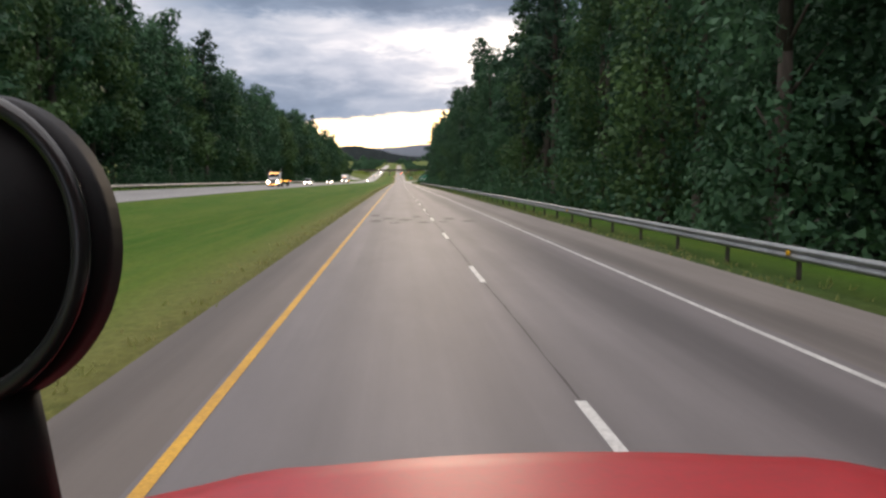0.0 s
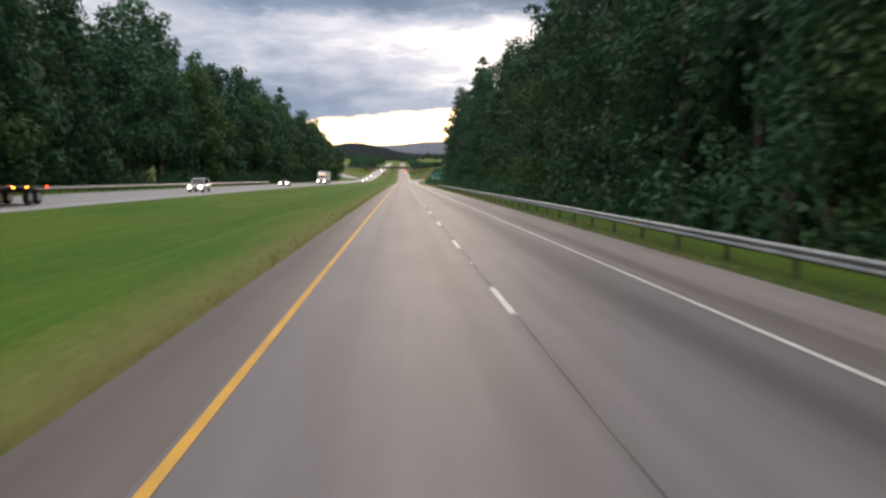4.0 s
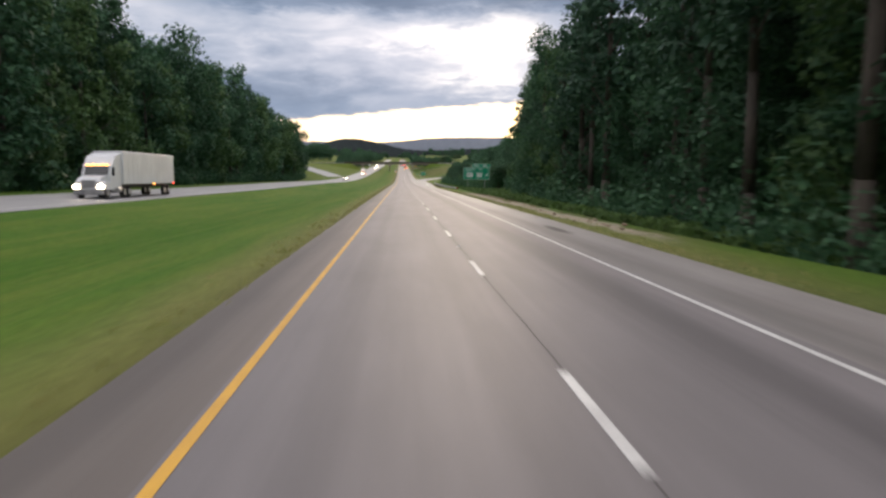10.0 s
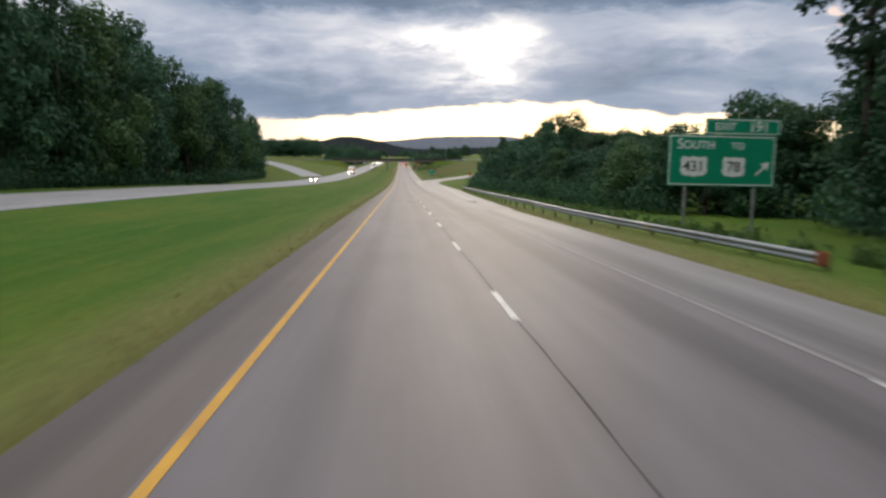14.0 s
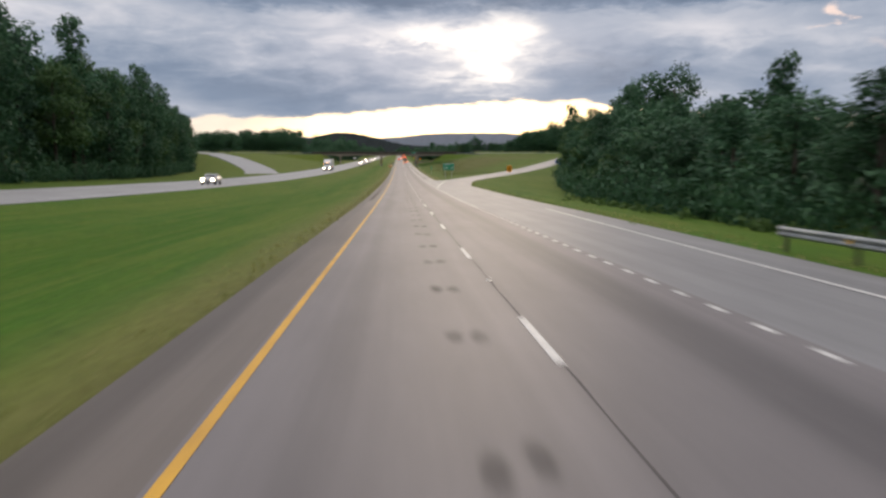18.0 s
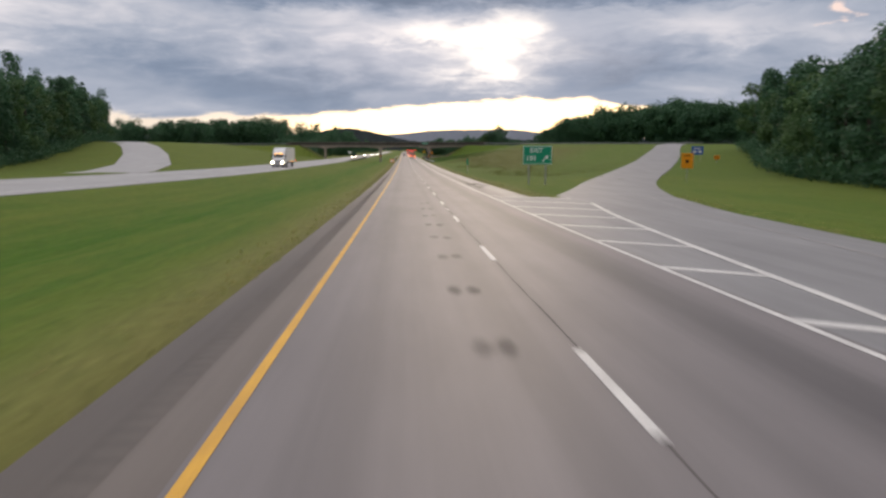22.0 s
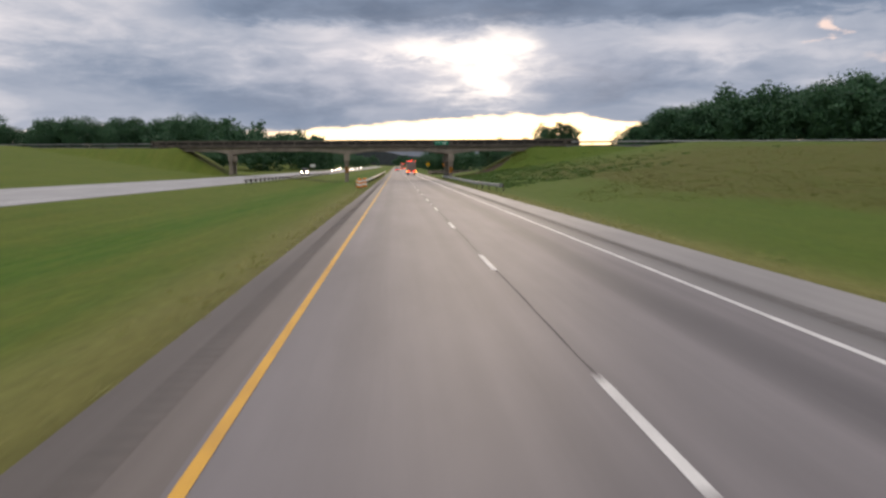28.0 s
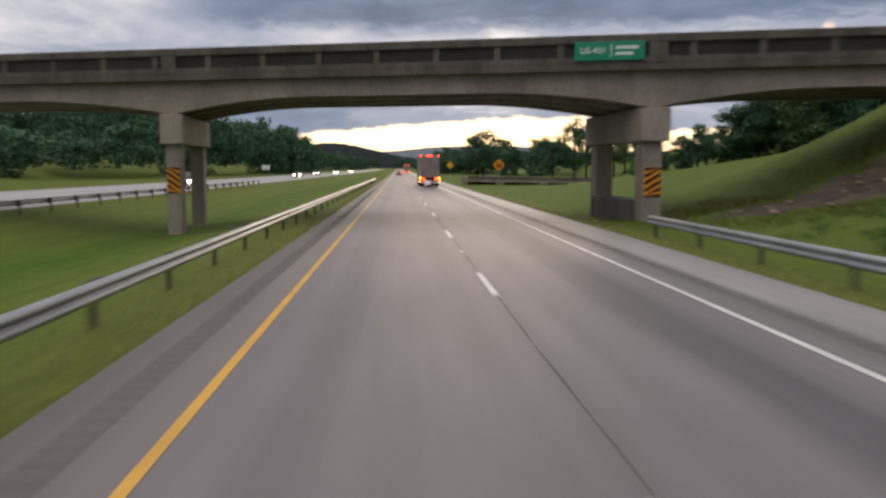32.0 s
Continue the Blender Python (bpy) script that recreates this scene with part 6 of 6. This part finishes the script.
for i in range(900):
    py = rng.uniform(345, 466)
    back = rng.random()
    px = 13.0 + back * (7.0 + 5 * float(sstep(py, 420, 460)))
    r = rng.uniform(0.3, 0.7) * (0.7 + 1.1 * back)
    z = float(ground_z(px, py))
    bag.append(leaf_cloud([(px, py, z + r * 0.4, r * 1.4, r * 0.9)], 70, 0.15))
for i in range(260):
    py = rng.uniform(470, 640)
    px = float(max(np.interp(py, RAMP_Y, RAMP_R) + 2.2, 12.5)) + 1.0 + abs(rng.normal(0, 3.2))
    r = rng.uniform(0.15, 0.5)
    z = float(ground_z(px, py))
    bag.append(leaf_cloud([(px, py, z + r * 0.4, r * 1.4, r * 0.9)], 24, 0.17))
join_bag("roadside_weeds", bag, M_WEED, "bright green leafy weeds on the roadside bank", "weeds")
bag = []
for i in range(520):
    py = rng.uniform(955, 1028)
    px = 12.8 + abs(rng.normal(0, 9))
    r = rng.uniform(0.2, 0.6)
    z = float(ground_z(px, py))
    bag.append(leaf_cloud([(px, py, z + r * 0.12, r * 1.9, r * 0.35)], 34, 0.10, 0.8))
join_bag("bank_weeds", bag, M_BANK, "low green weeds over the bank by the overpass", "weeds")

# grass blades standing on the verges
n = 7000
gx = np.where(rng.random(n) < 0.5, L_EDGE - np.abs(rng.normal(0, 0.5, n)) - 0.02, 0.0)
gy = rng.uniform(0, 1110, n)
edge_r = np.maximum(R_EDGE, np.where(gy < 745, np.interp(gy, RAMP_Y, RAMP_R), R_EDGE))
gx = np.where(gx == 0.0, edge_r + np.abs(rng.normal(0, 0.6, n)) + 0.02, gx)
gx = np.maximum(gx, OPP_N + 0.3)
gz = ground_z(gx, gy) - 0.05
tall = rng.uniform(0.05, 0.13, n)
tri = np.empty((n, 3, 3, 3))
for k in range(3):
    a = rng.uniform(0, 6.28, n)
    lean = rng.normal(0, 0.07, (n, 2))
    bx, by = gx + rng.normal(0, 0.06, n), gy + rng.normal(0, 0.06, n)
    wv = 0.028
    tri[:, k, 0] = np.stack([bx - wv * np.cos(a), by - wv * np.sin(a), gz], 1)
    tri[:, k, 1] = np.stack([bx + wv * np.cos(a), by + wv * np.sin(a), gz], 1)
    tri[:, k, 2] = np.stack([bx + lean[:, 0], by + lean[:, 1], gz + tall + 0.05], 1)
tv = tri.reshape(-1, 3)
# taller grass on the slope by the overpass
n2 = 60000
sx, sy = 13.0 + np.abs(rng.normal(4, 12, n2)), rng.uniform(800, 1036, n2)
sx[50000:], sy[50000:] = rng.uniform(12.0, 26, 10000), rng.uniform(1018, 1040, 10000)
sz2 = ground_z(sx, sy) - 0.05
rad = np.hypot((sx - 18.8) / 5.8, (sy - 1031.8 + 0.1 * (sx - 18.8)) / 2.4)
hgt = np.where(rad < 1.05, 0.04, np.where(rad < 2.2, rng.uniform(0.15, 0.42, n2) * (1.25 - 0.35 * rad), rng.uniform(0.05, 0.15, n2) * sstep(sx + 3 * np.sin(sy * 0.11), 13, 19)))
on_ramp_bed = (sx > np.interp(sy, RAMP_Y, RAMP_L) - 1.0) & (sx < np.interp(sy, RAMP_Y, RAMP_R) + 1.0)
hgt = np.where(on_ramp_bed, 0.0, hgt)
a = rng.uniform(0, 6.28, n2)
lean = rng.normal(0, 0.12, (n2, 2))
t2v = np.stack([np.stack([sx - 0.035 * np.cos(a), sy - 0.035 * np.sin(a), sz2], 1), np.stack([sx + 0.035 * np.cos(a), sy + 0.035 * np.sin(a), sz2], 1),
                np.stack([sx + lean[:, 0], sy + lean[:, 1], sz2 + hgt], 1)], 1).reshape(-1, 3)
M_TALL = foliage("tall_bank_grass", (0.122, 0.128, 0.036), (0.086, 0.104, 0.024), through=0.5)
M_BLADE = foliage("grass_blades", (0.34, 0.30, 0.14), (0.20, 0.25, 0.07), through=0.5)
join_bag("verge_grass", [(tv, np.arange(len(tv)).reshape(-1, 3))], M_BLADE, "short ragged grass blades along the paved edges", "grass")
join_bag("bank_grass", [(t2v, np.arange(len(t2v)).reshape(-1, 3))], M_TALL, "tall rough grass on the bank by the overpass", "grass")

# small stones on the bare strip
stone = bmesh.new()
bmesh.ops.create_icosphere(stone, subdivisions=1, radius=0.16)
for v in stone.verts:
    v.co *= rng.uniform(0.75, 1.2)
    v.co.z *= 0.6
stone = from_bm("loose_stone", stone, M_DIRT)
for i in range(84):
    y = rng.uniform(350, 432) if i < 60 else rng.uniform(1029.5, 1033.0)
    x = 11.4 + rng.normal(0, 0.4) if i < 60 else rng.uniform(14.5, 21)
    o = new("loose_stone", stone)
    s = rng.uniform(0.3, 0.9)
    o.matrix_basis = Matrix.Translation((x, y, float(ground_z(x, y)) + 0.02)) @ Matrix.Rotation(rng.uniform(0, 6), 4, "Z") @ Matrix.Scale(s, 4)
    tagged(o, "pale loose stone on the washed-out verge" if i < 60 else "brown loose stone on the eroded bank", "stone", "loose stones")

# ---- hills on the horizon ----


def ridge(name, y, base, heights, mat, label, depth):
    xs_ = np.linspace(-2600, 2600, 420)
    verts, faces = [], []
    for x in xs_:
        h = base + sum(a * math.exp(-((x - c) / w) ** 2) for c, w, a in heights) + 3 * noise.noise((x * 0.01, 0.3, y)) + 2.0 * noise.noise((x * 0.03, 0.9, y)) + 2.2 * noise.noise((x * 0.08, 1.7, y))
        verts += [(x, y, -60), (x, y, h), (x, y + depth, -60)]
    for i in range(len(xs_) - 1):
        a = 3 * i
        faces += [(a, a + 3, a + 4, a + 1), (a + 1, a + 4, a + 5, a + 2)]
    tagged(new(name, mesh_of(name, verts, faces, mat, True)), label, "hill", kind="structure")


ridge("wooded_hill", 3000, -8, ((-160, 130, 44), (-700, 350, 12), (300, 240, 10), (900, 400, 14)), M_HILL, "dark wooded hill on the horizon", 400)
ridge("far_ridge", 4500, 30, ((200, 220, 30), (520, 220, 32), (-600, 500, 18)), M_HILL2, "far ridge on the horizon, tinted pale blue for air haze", 300)

# ---- the red vehicle at the start ----
EYE = pose(*PATH[0][1:])
ex, ey, ez = EYE.translation
car_x, base_z = ex + 0.45, float(road_z(ey + 1.5))
grade = math.degrees(math.atan(-0.027))
red = thing("red_truck", pose(car_x, ey, base_z, grade, 0, 0), "red truck standing in the lane with its windscreen opening clear", "truck", "traffic")


def hood_mesh():
    """A softly crowned bonnet that rolls over at its front edge."""
    bm = bmesh.new()
    grid = []
    for j in range(15):
        v = j / 14
        row = []
        for i in range(25):
            u = -1 + 2 * i / 24
            x = 1.36 * u
            y = 0.95 + 1.62 * v - 0.22 * u * u * v
            z = 1.462 - 0.05 * v - 0.085 * abs(u) ** 2.6 - 0.42 * max(0, v - 0.86) ** 1.5 * 6 + 0.014 * math.exp(-((abs(u) - 0.62) / 0.1) ** 2)
            row.append(bm.verts.new((x, y, z)))
        grid.append(row)
    for j in range(14):
        for i in range(24):
            bm.faces.new((grid[j][i], grid[j][i + 1], grid[j + 1][i + 1], grid[j + 1][i]))
    r = bmesh.ops.extrude_face_region(bm, geom=list(bm.faces))
    bmesh.ops.translate(bm, verts=[e for e in r["geom"] if isinstance(e, bmesh.types.BMVert)], vec=(0, 0, -0.03))
    return bm


part("bonnet", hood_mesh(), M_CARRED, red, "glossy red bonnet with a soft crease", True)
for x in (-1, 1):
    part("fender", prism([(0.6, 0.55), (0.6, 1.24), (2.3, 1.18), (2.62, 0.95), (2.62, 0.55)], min(x * 1.10, x * 1.20), max(x * 1.10, x * 1.20)), M_CARRED, red)
    part("roof_pillar", boxes((min(x * 0.98, x * 1.06), max(x * 0.98, x * 1.06), -0.95, -0.7, 1.451, 2.62), bevel=0.02), M_CARRED, red)
    part("door", boxes((min(x * 0.96, x * 1.02), max(x * 0.96, x * 1.02), -0.9, 0.59, 0.5, 1.45), bevel=0.02), M_CARRED, red)
    part("rear_side", boxes((min(x * 0.96, x * 1.02), max(x * 0.96, x * 1.02), -3.2, -0.91, 0.5, 1.45), bevel=0.02), M_CARRED, red)
    wheel(red, x * 0.86, 1.75, TRUCK_WHEEL)
    wheel(red, x * 0.86, -2.2, TRUCK_WHEEL)
part("grille", boxes((-0.85, 0.85, 2.45, 2.60, 0.6, 1.02), bevel=0.03), M_BLACK, red, "black grille")
part("bumper", boxes((-1.02, 1.02, 2.58, 2.72, 0.42, 0.68), bevel=0.04), M_SIGNBACK, red)
part("floor_pan", boxes((-0.95, 0.95, -3.2, 1.2, 0.45, 0.52)), M_BLACK, red)
part("dashboard", boxes((-0.94, 0.94, 0.55, 0.93, 0.95, 1.30), bevel=0.05), M_BLACK, red, "matt black dashboard")
# unseen roof and back wall, added to keep sky light off the holder
part("roof", boxes((-1.08, 1.08, -1.6, 0.12, 2.62, 2.70), bevel=0.03), M_CARRED, red)
part("back_wall", boxes((-0.95, 0.95, -1.6, -1.54, 0.53, 2.615), bevel=0.02), M_BLACK, red)
# round black holder with a stem, beside the lens
holder = EYE @ Matrix.Translation((-0.269, 0.0, -0.45)) @ Matrix.Rotation(radians(-8), 4, "Y")
local = red.matrix_basis.inverted() @ holder
bm = bmesh.new()
bmesh.ops.create_cone(bm, cap_ends=True, segments=48, radius1=0.090, radius2=0.087, depth=0.035)
bmesh.ops.bevel(bm, geom=[e for e in bm.edges if len(e.link_faces) == 2 and abs(e.verts[0].co.z - e.verts[1].co.z) < 1e-5], offset=0.006, segments=3, affect="EDGES")
h = part("phone_holder", bm, M_BLACK, red, "round black plastic holder", True)
h.matrix_basis = local
verts, faces = [], []
for i in range(64):
    a = 2 * math.pi * i / 64
    for k in range(8):
        b = 2 * math.pi * k / 8
        r = 0.0835 + 0.0055 * math.cos(b)
        verts.append((r * math.cos(a), r * math.sin(a), 0.0195 + 0.0045 * math.sin(b)))
for i in range(64):
    for k in range(8):
        faces.append((8 * i + k, 8 * ((i + 1) % 64) + k, 8 * ((i + 1) % 64) + (k + 1) % 8, 8 * i + (k + 1) % 8))
child("rim_ring", mesh_of("rim_ring", verts, faces, M_GLOSSBLACK, True), h, None, "shiny dark rim of the holder")
bm = bmesh.new()
tube(bm, (0.008, -0.05, 0.0), (0.03, -0.17, 0.0), 0.026, 0.03, 16)
child("stem", from_bm("stem", bm, M_BLACK, True), h)
